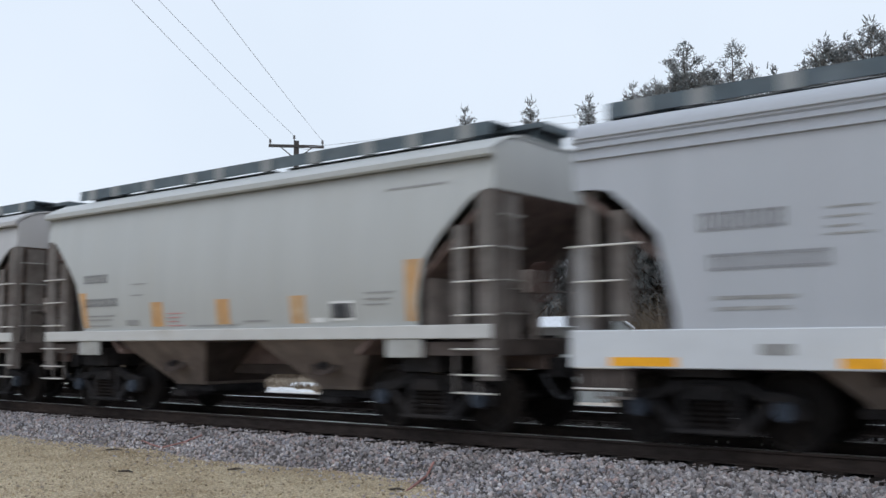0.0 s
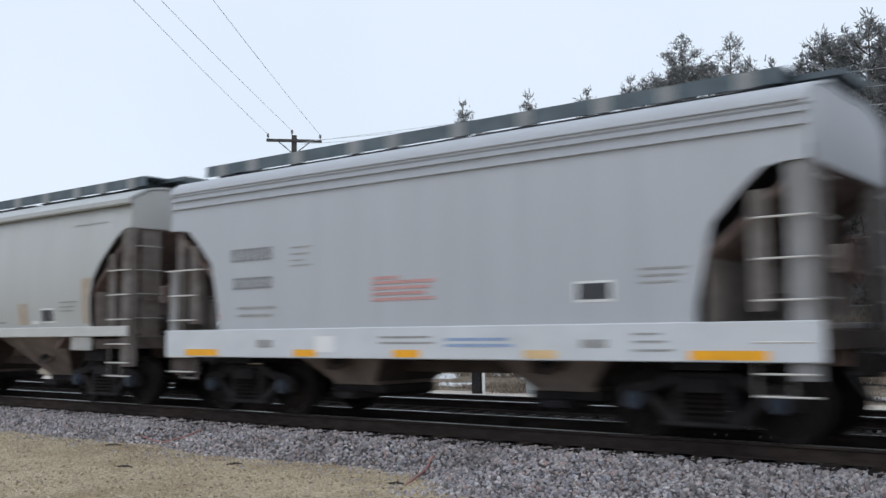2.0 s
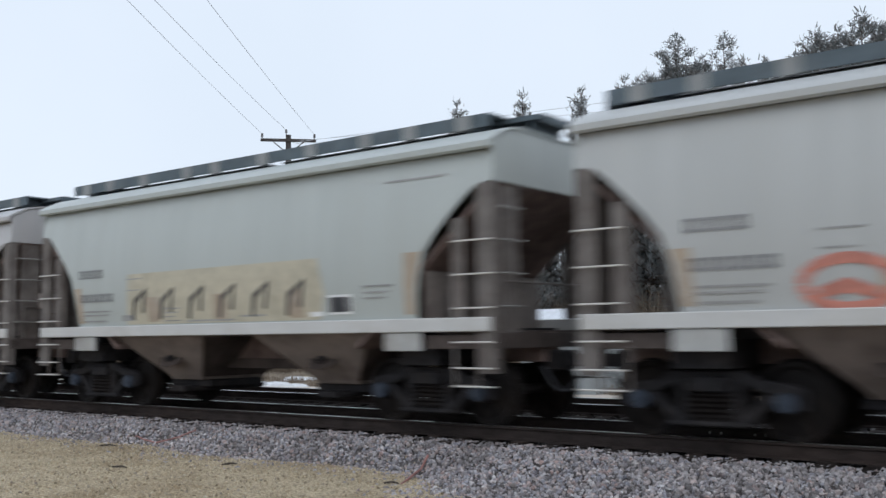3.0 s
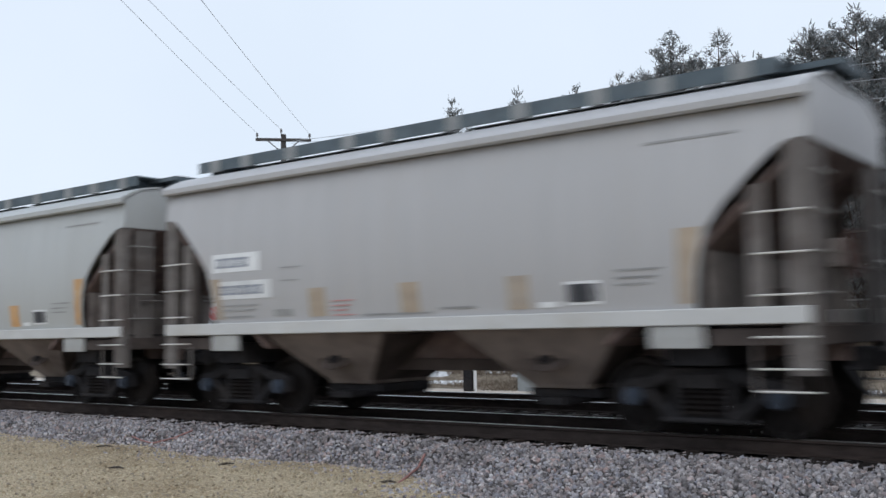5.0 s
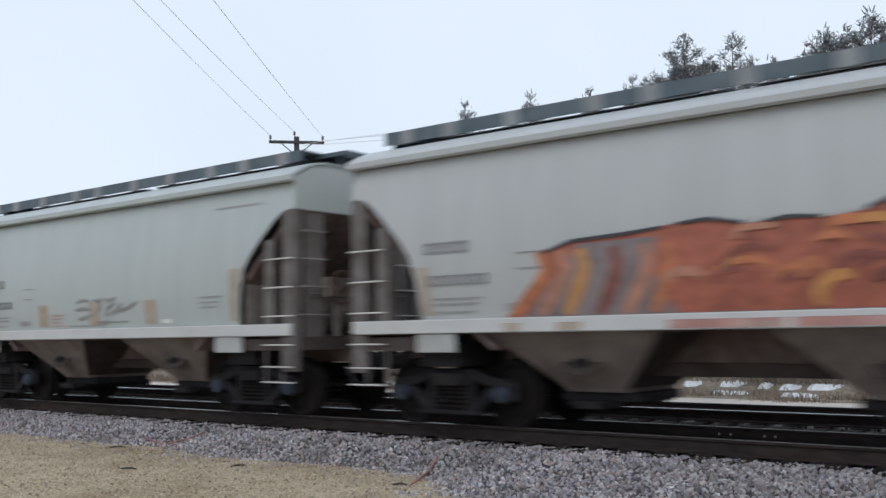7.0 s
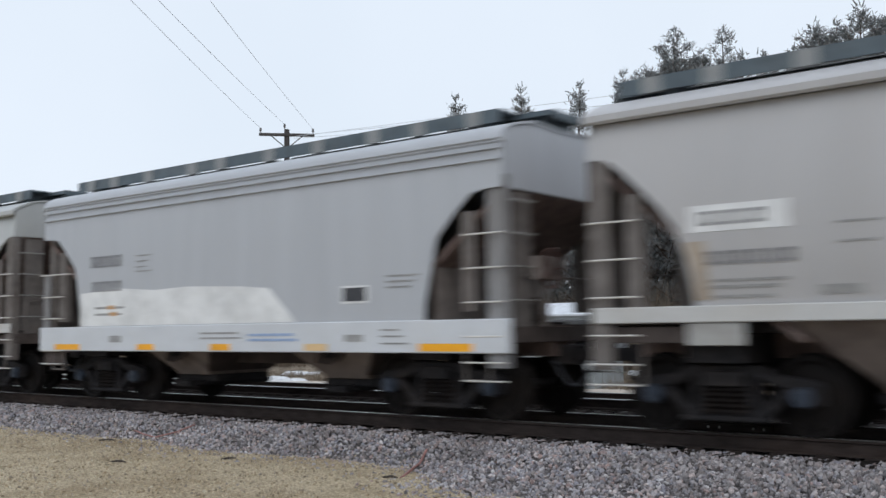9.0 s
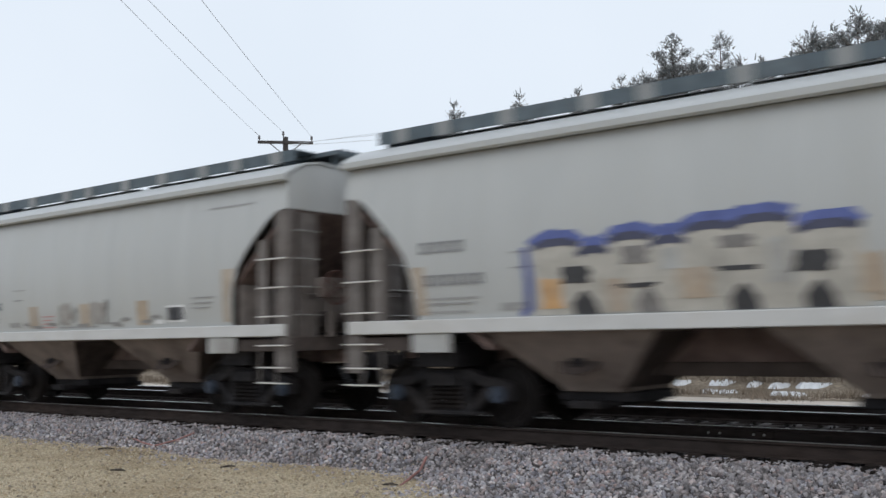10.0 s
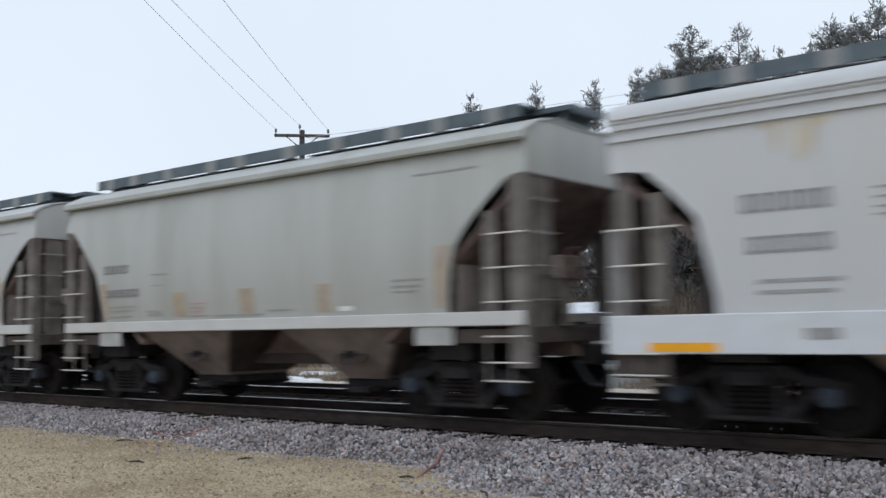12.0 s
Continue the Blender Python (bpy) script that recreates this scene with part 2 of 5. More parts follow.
def mesh_of(key, build, bevel=0.0, smooth=False):
    """The mesh under that key, built the first time it is asked for."""
    if key not in MESHES:
        bm = bmesh.new()
        build(bm)
        bmesh.ops.recalc_face_normals(bm, faces=bm.faces)
        if bevel:
            bmesh.ops.bevel(bm, geom=bm.edges[:], offset=bevel, segments=1, affect="EDGES", clamp_overlap=True)
        me = bpy.data.meshes.new(key)
        bm.to_mesh(me)
        bm.free()
        me.materials.append(None)
        if smooth:
            me.shade_smooth()
            me.set_sharp_from_angle(angle=radians(32))
        MESHES[key] = me
    return MESHES[key]


def part(name, me, material, parent=None, label="", at=None):
    ob = new(name, me)
    ob.material_slots[0].link = "OBJECT"
    ob.material_slots[0].material = material
    if parent:
        ob.parent = parent
    if at is not None:
        ob.matrix_basis = at
    if label:
        ob["label"] = label
    return ob


def one(name, build, material, parent=None, label="", bevel=0.0, smooth=False, at=None):
    return part(name, mesh_of(f"{name}_{len(MESHES)}", build, bevel, smooth), material, parent, label, at)


def arrays(name, verts, faces, material, parent=None):
    me = bpy.data.meshes.new(name)
    me.from_pydata(verts, [], faces)
    me.update()
    me.materials.append(material)
    ob = new(name, me)
    if parent:
        ob.parent = parent
    return ob


# ---- the ground, the ballast and the tracks; the rails' running faces are at height 0 ----
def smooth(a, b, x):
    s = min(1.0, max(0.0, (x - a) / (b - a)))
    return s * s * (3 - 2 * s)


def road_edge(x):
    """How far the gravel road reaches towards the track."""
    return -3.62 + 1.36 * smooth(-5.9, -9.4, x) - 0.42 * math.exp(-((x + 12.2) / 1.1) ** 2) + 0.07 * math.sin(x * 1.3) + 0.06 * math.sin(x * 3.1 + 1)


def ground_height(x, y):
    h = -0.5 + 0.025 * noise.noise((x * 0.35, y * 0.35, 0)) + 0.012 * noise.noise((x * 1.7, y * 1.7, 3))
    h += 0.5 * smooth(14.5, 19, y) * (1 + 0.4 * noise.noise((x * 0.2, y * 0.3, 5)))
    return h + 1.2 * smooth(22, 60, y)


def build_ground(bm):
    def steps(fine_lo, fine_hi, step, far):
        mid = list(np.arange(fine_lo, fine_hi + 1e-6, step))
        out = [fine_hi + d for d in (2, 5, 10, 20, 40, 80, 160, 320, far)]
        return [fine_lo - d for d in (far, 320, 160, 80, 40, 20, 10, 5, 2)] + mid + out
    xs, ys = steps(-40, 10, 0.5, 1400), steps(-14, 26, 0.5, 1400)
    grid = [[bm.verts.new((x, y, ground_height(x, y))) for y in ys] for x in xs]
    for i in range(len(xs) - 1):
        for j in range(len(ys) - 1):
            bm.faces.new((grid[i][j], grid[i + 1][j], grid[i + 1][j + 1], grid[i][j + 1]))


ground = one("ground", build_ground, GRAVEL, smooth=True)
tagged(ground, "pale tan gravel ground, packed and slightly rutted", "ground", kind="structure")


def bed_height(x, y):
    """The ballast's top: level at the ties, sloping to the road on one side and filling the space between the tracks."""
    edge = road_edge(x)
    if y < -1.25:
        rise = smooth(edge - 0.15, -1.25, y)
        return -0.56 + 0.328 * rise ** 0.8
    if y > 5.4:
        return -0.22 - 0.34 * smooth(5.4, 7.4, y)
    return -0.232 - 0.04 * smooth(1.3, 2.0, y) * smooth(3.2, 2.6, y)


def build_bed(bm):
    xs = list(np.arange(-70, 14.01, 0.5))
    rows = []
    for x in xs:
        ys = [road_edge(x) - 0.2, road_edge(x) + 0.15, -2.6 if road_edge(x) < -2.9 else road_edge(x) + 0.3, -1.9 if road_edge(x) < -2.1 else -1.45, -1.3, -0.7, 0.0, 0.7, 1.3, 2.1, 2.9, 3.6, 4.6, 5.4, 6.2, 7.4]
        rows.append([bm.verts.new((x, y, bed_height(x, y) + 0.015 * noise.noise((x * 2, y * 2, 1)))) for y in ys])
    for p, q in zip(rows, rows[1:]):
        for i in range(len(p) - 1):
            bm.faces.new((p[i], q[i], q[i + 1], p[i + 1]))


bed = one("ballast_bed", build_bed, BED, smooth=True)
tagged(bed, "grey crushed-stone ballast bed sloping beside the rails", "ballast", kind="structure")


# crushed stones: a dozen shapes, thrown about by number
def stone_shapes(count, seed):
    rng = np.random.default_rng(seed)
    bm = bmesh.new()
    bmesh.ops.create_icosphere(bm, subdivisions=1, radius=1)
    base = np.array([v.co[:] for v in bm.verts])
    faces = np.array([[v.index for v in f.verts] for f in bm.faces])
    bm.free()
    return [base * rng.uniform(0.55, 1.25, (len(base), 1)) * rng.uniform(0.5, 1.15, (1, 3)) for _ in range(count)], faces


def scatter(name, spots, sizes, material, seed, parent=None):
    shapes, faces = stone_shapes(12, seed)
    rng = np.random.default_rng(seed + 1)
    verts, all_faces, base = [], [], 0
    for (x, y, z), s in zip(spots, sizes):
        a, b = rng.uniform(0, 2 * math.pi), rng.uniform(-0.7, 0.7)
        turn = np.array(Euler((b, rng.uniform(-0.7, 0.7), a)).to_matrix())
        shape = shapes[rng.integers(len(shapes))] @ turn.T * s + (x, y, z)
        verts.append(shape)
        all_faces.append(faces + base)
        base += len(shape)
    return arrays(name, np.concatenate(verts).tolist(), np.concatenate(all_faces).tolist(), material, parent)


rng = np.random.default_rng(4)
spots, sizes = [], []
while len(spots) < 26000:
    x, y = rng.uniform(-24, -0.5), rng.uniform(-4.0, -0.93)
    reach = road_edge(x) - 1.1 * rng.random() ** 9 + 0.05
    if y < reach or (x > -2.5 and y < -3.2):
        continue
    s = rng.uniform(0.016, 0.043)
    spots.append((x, y, max(bed_height(x, y), -0.52) + s * 0.3))
    sizes.append(s)
tagged(scatter("ballast_stones", spots, sizes, STONE, 11), "loose grey, pinkish and bluish crushed ballast stones", "ballast", kind="stuff")
# darker stones under and behind the train, its shadow put into their colour
spots, sizes = [], []
for _ in range(4600):
    x, y = rng.uniform(-34, -1), rng.choice([rng.uniform(-0.6, 0.6), rng.uniform(0.9, 7.0)])
    s = rng.uniform(0.025, 0.045)
    spots.append((x, y, bed_height(x, y) + s * 0.2))
    sizes.append(s)
tagged(scatter("stained_stones", spots, sizes, SHADED_STAINED, 13), "oil-stained ballast stones between and behind the rails, darkened for the train's shade", "ballast", kind="stuff")
spots, sizes = [], []
while len(spots) < 26000:
    x, y = rng.uniform(-24, -3.5), rng.uniform(-6.8, -1.6)
    if y > road_edge(x) + 0.1 + 0.5 * rng.random() ** 2:
        continue
    s = 0.006 + 0.020 * rng.random() ** 2.4
    spots.append((x, y, max(ground_height(x, y), bed_height(x, y) if y > road_edge(x) else -9) + s * 0.3))
    sizes.append(s)
tagged(scatter("road_pebbles", spots, sizes, PEBBLE, 21), "small tan pebbles strewn over the gravel road", "pebbles", kind="stuff")


shapes, shape_faces = stone_shapes(10, 31)
stone_meshes = []
for shape in shapes:
    me = bpy.data.meshes.new("stone")
    me.from_pydata((shape * 0.038).tolist(), [], shape_faces.tolist())
    me.materials.append(None)
    stone_meshes.append(me)
for i in range(300):
    x, y = rng.uniform(-4.6, -2.5), rng.uniform(-2.55, -1.35)
    part("stone", stone_meshes[i % 10], STONE_SINGLE, bed, at=pose(x, y, bed_height(x, y) + 0.028, rng.uniform(-40, 40), rng.uniform(-40, 40), rng.uniform(0, 360)) @ Matrix.Scale(rng.uniform(0.75, 1.2), 4))


def rail_section(y):
    return [(y - 0.07, -0.186), (y + 0.07, -0.186), (y + 0.07, -0.172), (y + 0.011, -0.150), (y + 0.011, -0.045), (y + 0.036, -0.034), (y + 0.036, -0.004),
            (y - 0.036, -0.004), (y - 0.036, -0.034), (y - 0.011, -0.045), (y - 0.011, -0.150), (y - 0.07, -0.172)]


def track(centre, label, worn):
    """A track: rails with bright running faces, plates, and ties."""
    thing = tagged(new("railway_track"), label, "railway track", "the tracks", "structure")
    thing.location = (0, centre, 0)
    for y in (-0.754, 0.754):
        rail = one("rail", lambda bm: prism(bm, rail_section(y), "x", -160, 60), RAIL, thing, "rusty brown steel rail")
        one("running_face", lambda bm: prism(bm, [(y - 0.033, -0.004), (y + 0.033, -0.004), (y + 0.028, 0.0), (y - 0.028, 0.0)], "x", -160, 60), worn, rail, "bright worn running face")
    tie_mesh = mesh_of("tie", lambda bm: box(bm, -0.115, 0.115, -1.3, 1.3, -0.37, -0.196), 0.012)
    plate_mesh = mesh_of("tie_plate", lambda bm: box(bm, -0.095, 0.095, -0.17, 0.17, -0.196, -0.180), 0.004)
    wobble = random.Random(3)
    for i in range(120):
        x = -58 + i * 0.5 + wobble.uniform(-0.03, 0.03)
        tie = part("tie", tie_mesh, TIE, thing, at=pose(x, wobble.uniform(-0.05, 0.05), wobble.uniform(-0.008, 0), 0, 0, wobble.uniform(-1.5, 1.5)))
        if x > -30:
            for y in (-0.754, 0.754):
                part("tie_plate", plate_mesh, RAIL, tie, at=pose(0, y, 0))
    return thing


near_track = track(0.0, "main line track with rusty rails on dark wooden ties", RAILTOP)
track(4.25, "second track of rusty rails on dark ties behind the train", RAILTOP)
for i, y in ((0, 0.754),):
    bar = one("joint_bar", lambda bm: box(bm, -5.62, -4.62, y - 0.034, y - 0.012, -0.14, -0.05), RAIL, near_track, "bolted joint bar", 0.004)
    for x in (-5.5, -5.34, -4.88, -4.74):
        one("bolt", lambda bm: rod(bm, (x, y - 0.03, -0.095), (x, y - 0.062, -0.095), 0.017, sides=6), GUYWIRE, bar, "bright bolt end")

# ---- things beyond the tracks ----
hut = tagged(new("equipment_hut"), "pale grey-blue lineside equipment hut with a frosted gable roof", "hut")
hut.location = (-15.2, 13.45, -0.5)
one("wall", lambda bm: prism(bm, [(-0.87, 0), (0.87, 0), (0.87, 2.13), (0, 2.42), (-0.87, 2.13)], "x", -1.26, 1.26), HUTWALL, hut, bevel=0.01)
for s in (-1, 1):
    one("roof", lambda bm: prism(bm, [(s * 0.98, 2.10), (s * 0.98, 2.15), (0, 2.50), (0, 2.44)], "x", -1.36, 1.36), HUTROOF, hut, "roof sheet white with frost")
one("door", lambda bm: box(bm, 1.262, 1.285, -0.42, 0.42, 0.14, 1.95), HUTWALL, hut, bevel=0.006)
one("skid", lambda bm: box(bm, -1.3, 1.3, -0.80, -0.66, -0.06, 0.0), TIE, hut)
one("skid", lambda bm: box(bm, -1.3, 1.3, 0.66, 0.80, -0.06, 0.0), TIE, hut)

utility_pole = tagged(new("utility_pole"), "dark weathered wooden utility pole with one crossarm", "utility pole")
utility_pole.matrix_basis = pose(-33.05, 18.7, 0, 0, 0, 47)
one("shaft", lambda bm: rod(bm, (0, 0, -0.4), (0, 0, 10.45), 0.17, 0.12, 12), POLE, utility_pole)
arm = one("crossarm", lambda bm: box(bm, -1.25, 1.25, -0.16, -0.05, 10.12, 10.25), POLE, utility_pole, bevel=0.01)
for s in (-1, 1):
    one("brace", lambda bm: rod(bm, (s * 0.7, -0.15, 10.12), (s * 0.08, -0.15, 9.6), 0.025, sides=6), POLE, utility_pole)
for x, z in ((-1.18, 10.25), (1.18, 10.25), (-0.1, 10.45)):
    one("insulator", lambda bm: (rod(bm, (x, -0.1, z), (x, -0.1, z + 0.08), 0.02, sides=8), rod(bm, (x, -0.1, z + 0.08), (x, -0.1, z + 0.24), 0.06, 0.045, 10)), GLASS, utility_pole, "glazed insulator")
shoulder = pose(-33.05, 18.7, 0, 0, 0, 47)
for x, z, end in ((-1.18, 10.47, (-20.2, 1.62, 9.45)), (-0.1, 10.66, (-20.05, 2.25, 9.62)), (1.18, 10.47, (-18.8, 2.9, 9.45))):
    a, b = shoulder @ Vector((x, -0.1, z)), Vector(end)
    b = a + (b - a) * 1.9
    wire = tagged(new("overhead_wire", bpy.data.curves.new("overhead_wire", "CURVE")), "thin dark overhead wire strung to the pole", "wire", "overhead wires")
    wire.data.dimensions, wire.data.bevel_depth = "3D", 0.007
    line = wire.data.splines.new("POLY")
    line.points.add(16)
    for i in range(17):
        s = i / 16
        line.points[i].co = (*(a.lerp(b, s) - Vector((0, 0, 0.55 * 4 * s * (1 - s) * 0.3))), 1)
    wire.data.materials.append(WIRE)

for y, ends, drop in ((18.9, (10.13, 8.55), 0.1), (19.0, (10.2, 7.55), 0.1), (19.1, (10.1, 6.6), 0.1)):
    wire = tagged(new("lineside_wire", bpy.data.curves.new("lineside_wire", "CURVE")), "thin pale wire strung along the track", "wire", "lineside wires")
    wire.data.dimensions, wire.data.bevel_depth = "3D", 0.008
    line = wire.data.splines.new("POLY")
    line.points.add(20)
    for i in range(21):
        q = i / 20
        line.points[i].co = (-33.0 + 47.0 * q, y + 0.3 * q, ends[0] + (ends[1] - ends[0]) * q - 4 * drop * q * (1 - q), 1)
    wire.data.materials.append(WIRE)

marker_post = tagged(new("marker_post"), "slim brown wooden post standing beyond the tracks", "post")
marker_post.matrix_basis = pose(-11.25, 19.9, -0.05, 0, -1.2, 0)
one("shaft", lambda bm: rod(bm, (0, 0, -0.3), (0, 0, 4.85), 0.075, 0.07, 10), POST, marker_post)
guy = tagged(new("guy_wire"), "slanting guy wire with a pale yellow guard", "guy wire")
top, foot = Vector((-16.2, 19.9, 8.1)), Vector((-12.5, 19.9, -0.2))
low = foot.lerp(top, 0.30)
one("strand", lambda bm: rod(bm, low, top, 0.015, sides=6), GUYWIRE, guy)
one("guard", lambda bm: rod(bm, foot, low, 0.030, sides=8), GUARD, guy, "pale yellow plastic guard")
mast = tagged(new("lineside_mast"), "slim pale lineside mast beside a dark steel case", "mast")
mast.location = (-17.66, 12.1, -0.5)
one("shaft", lambda bm: rod(bm, (0, 0, 0), (0, 0, 5.28), 0.05, 0.04, 10), WHITEINK, mast)
one("case", lambda bm: box(bm, -0.36, -0.08, -0.12, 0.12, 0, 1.1), STEEL_DARK, mast, "dark steel case", 0.012)
stop_sign = tagged(new("stop_sign"), "red octagonal stop sign with white letters on a steel post", "road sign")
stop_sign.matrix_basis = pose(-37.15, 18.1, 0.07, 0, 0, 50)
octagon = [(0.38 * math.cos(radians(22.5 + 45 * i)), 2.35 + 0.38 * math.sin(radians(22.5 + 45 * i))) for i in range(8)]
one("post", lambda bm: box(bm, -0.03, 0.03, 0.0, 0.04, -0.4, 2.4), GUYWIRE, stop_sign)
one("rim", lambda bm: prism(bm, octagon, "y", -0.02, -0.004), WHITEINK, stop_sign, "white rim")
one("face", lambda bm: prism(bm, [(x * 0.93, 2.35 + (z - 2.35) * 0.93) for x, z in octagon], "y", -0.03, -0.021), shader("sign_red", (0.55, 0.03, 0.04), 0.5, 0, 0.05, 6, 0), stop_sign, "red face")
letters = bpy.data.curves.new("stop_letters", "FONT")
letters.body, letters.size, letters.align_x, letters.align_y, letters.extrude = "STOP", 0.30, "CENTER", "CENTER", 0.002
letters.materials.append(WHITEINK)
words = new("letters", letters)
words.parent = stop_sign
words.matrix_basis = pose(0, -0.036, 2.35, 90, 0, 0)


def build_strip(bm):
    rows = [[bm.verts.new((x, y, ground_height(x, y) + 0.02)) for y in (8.4, 9.2, 10.0, 10.8, 11.6, 12.4, 13.2, 14.0)] for x in np.arange(-90, 30.1, 1.0)]
    for p, q in zip(rows, rows[1:]):
        for i in range(7):
            bm.faces.new((p[i], q[i], q[i + 1], p[i + 1]))


service_road = one("service_road", build_strip, shader("pale_sand", (0.56, 0.50, 0.44), 0.95, 0, 0.15, 8, 0.4, tint=(0.44, 0.38, 0.32), amount=0.4, tint_scale=0.5), smooth=True)
tagged(service_road, "pale sandy service road beyond the tracks", "road", kind="structure")


# ---- trees ----
def pine_mesh(seed, height, spread, clear):
    """A ragged pine: tiers of drooping limbs, each with tufts of needles, and gaps between them."""
    r = random.Random(seed)
    bark = bmesh.new()
    bend = [Vector((r.uniform(-0.12, 0.12), r.uniform(-0.12, 0.12), 0)) for _ in range(7)]

    def spine(h):
        s = h / height * 6
        i = min(5, int(s))
        return bend[i].lerp(bend[i + 1], s - i) + Vector((0, 0, h))
    for i in range(6):
        a, b = i / 6 * height, (i + 1) / 6 * height
        rod(bark, spine(a), spine(b), 0.17 * (1 - i / 6.3), 0.17 * (1 - (i + 1) / 6.3), 7)
    verts, faces = [], []

    def tuft(p, out, size):
        for _ in range(20):
            d = (out * 0.5 + Vector((r.gauss(0, 0.75), r.gauss(0, 0.75), r.gauss(0.3, 0.6)))).normalized()
            side = d.cross(Vector((r.gauss(0, 1), r.gauss(0, 1), r.gauss(0, 1)))).normalized()
            q = p + Vector((r.gauss(0, 0.09), r.gauss(0, 0.09), r.gauss(0, 0.08)))
            ln, wd = size * r.uniform(0.35, 0.7), size * r.uniform(0.045, 0.085)
            k = len(verts)
            verts.extend([q - side * wd, q + side * wd, q + d * ln + side * wd * 0.5, q + d * ln - side * wd * 0.5])
            faces.append((k, k + 1, k + 2, k + 3))
    def limb(base, a, ln, rise, thick):
        """A limb that sweeps upwards, tufted along its outer part."""
        def reach(q):
            return base + Vector((math.cos(a) * ln * q, math.sin(a) * ln * q, ln * (rise * q + 0.3 * q * q)))
        for q0, q1 in ((0, 0.5), (0.5, 1.0)):
            rod(bark, reach(q0), reach(q1), thick * (1 - 0.6 * q0), thick * (1 - 0.6 * q1), 4)
        for _ in range(3 + int(ln * 5)):
            q = 1.05 - 0.6 * r.random() ** 1.4
            tuft(reach(q) + Vector((r.gauss(0, 0.055), r.gauss(0, 0.055), r.gauss(0.02, 0.05))), (reach(1) - base).normalized(), r.uniform(0.17, 0.30))
        return reach

    h = height * clear
    turn = 0.0
    while h < height * 0.975:
        full = (1 - (h / height) ** 1.6) * spread + 0.14
        count = r.randint(3, 4)
        turn += r.uniform(0.4, 1.4)
        for i in range(count):
            a = turn + 2 * math.pi * i / count + r.uniform(-0.4, 0.4)
            ln = full * r.choice((0.4, 0.65, 0.85, 1.0, 1.15))
            thick = 0.04 * (1 - h / height) + 0.014
            reach = limb(spine(h), a, ln, r.uniform(0.25, 0.8), thick)
            if ln > 0.5:
                for q in (0.6,):
                    limb(reach(q), a + r.choice((-1, 1)) * r.uniform(0.5, 1.0), ln * r.uniform(0.3, 0.5), r.uniform(0.3, 0.9), thick * 0.5)
        h += r.uniform(0.30, 0.56)
    tuft(spine(height), Vector((0, 0, 1)), 0.4)
    return bark, verts, faces


def pine(seed, height, spread, clear):
    bark, verts, faces = pine_mesh(seed, height, spread, clear)
    thing = tagged(new("pine_tree"), "ragged dark grey-green pine with gaps in its crown", "tree", "pines beyond the tracks")
    me = bpy.data.meshes.new("trunk")
    bark.to_mesh(me)
    bark.free()
    me.materials.append(BARK)
    new("trunk", me).parent = thing
    arrays("crown", verts, faces, NEEDLE, thing)
    return thing


kinds = [pine(1, 13.2, 2.9, 0.12), pine(2, 13.0, 2.0, 0.15), pine(3, 12.0, 3.3, 0.10), pine(4, 11.0, 1.0, 0.08), pine(5, 12.5, 3.0, 0.06)]
# crown tops: kind, place, height
stand = [(0, -16.9, 25.0, 13.55, 0), (1, -14.9, 25.2, 13.25, 0), (2, -9.75, 25.0, 13.0, 0), (3, -28.0, 25.0, 12.1, 0), (4, -11.3, 25.1, 12.7, 0),
         (4, -18.4, 25.2, 12.3, 40), (0, -17.7, 25.6, 12.8, 95), (2, -15.85, 25.3, 12.6, 130), (1, -14.2, 25.4, 12.2, 210), (2, -12.25, 25.3, 12.0, 70), (0, -10.65, 25.6, 12.8, 160),
         (4, -9.0, 25.4, 12.5, 230), (0, -8.0, 25.2, 13.0, 300), (2, -6.6, 25.5, 13.2, 20), (4, -5.0, 25.5, 13.0, 120), (0, -3.3, 25.6, 13.4, 250), (2, -1.5, 25.4, 13.0, 330), (4, 0.6, 25.5, 13.2, 15),
         (3, -24.5, 25.2, 11.95, 60), (3, -21.7, 25.4, 11.75, 160), (3, -19.5, 25.3, 11.9, 200), (3, -13.3, 25.5, 11.6, 300), (3, -28.6, 25.4, 11.3, 260), (3, -27.4, 25.6, 11.1, 15)]
HEIGHTS = (13.2, 13.0, 12.0, 11.0, 12.5)
placed = set()
for k, x, y, h, a in stand:
    size = (h + (0.25 if k == 3 else -0.17)) / HEIGHTS[k]
    where = pose(x, y, -0.15, 0, 0, a)
    if k in placed:
        copy_thing(kinds[k], where).scale = (size, size, size)
    else:
        kinds[k].matrix_basis = where @ Matrix.Scale(size, 4)
        placed.add(k)
deep = random.Random(8)
for i in range(44):
    k = deep.choice((0, 2, 4, 4))
    size = deep.uniform(7.0, 9.6) / HEIGHTS[k]
    copy_thing(kinds[k], pose(-27 + i * 0.8, 27.5 + 5.5 * deep.random(), -0.15, 0, 0, deep.uniform(0, 360))).scale = (size * 1.15, size * 1.15, size)


for i in range(20):
    k = deep.choice((2, 4, 3))
    size = deep.uniform(4.2, 6.2) / HEIGHTS[k]
    copy_thing(kinds[k], pose(-54 + i * 1.4, 29.0 + 4.0 * deep.random(), -0.1, 0, 0, deep.uniform(0, 360))).scale = (size * 1.5, size * 1.5, size)


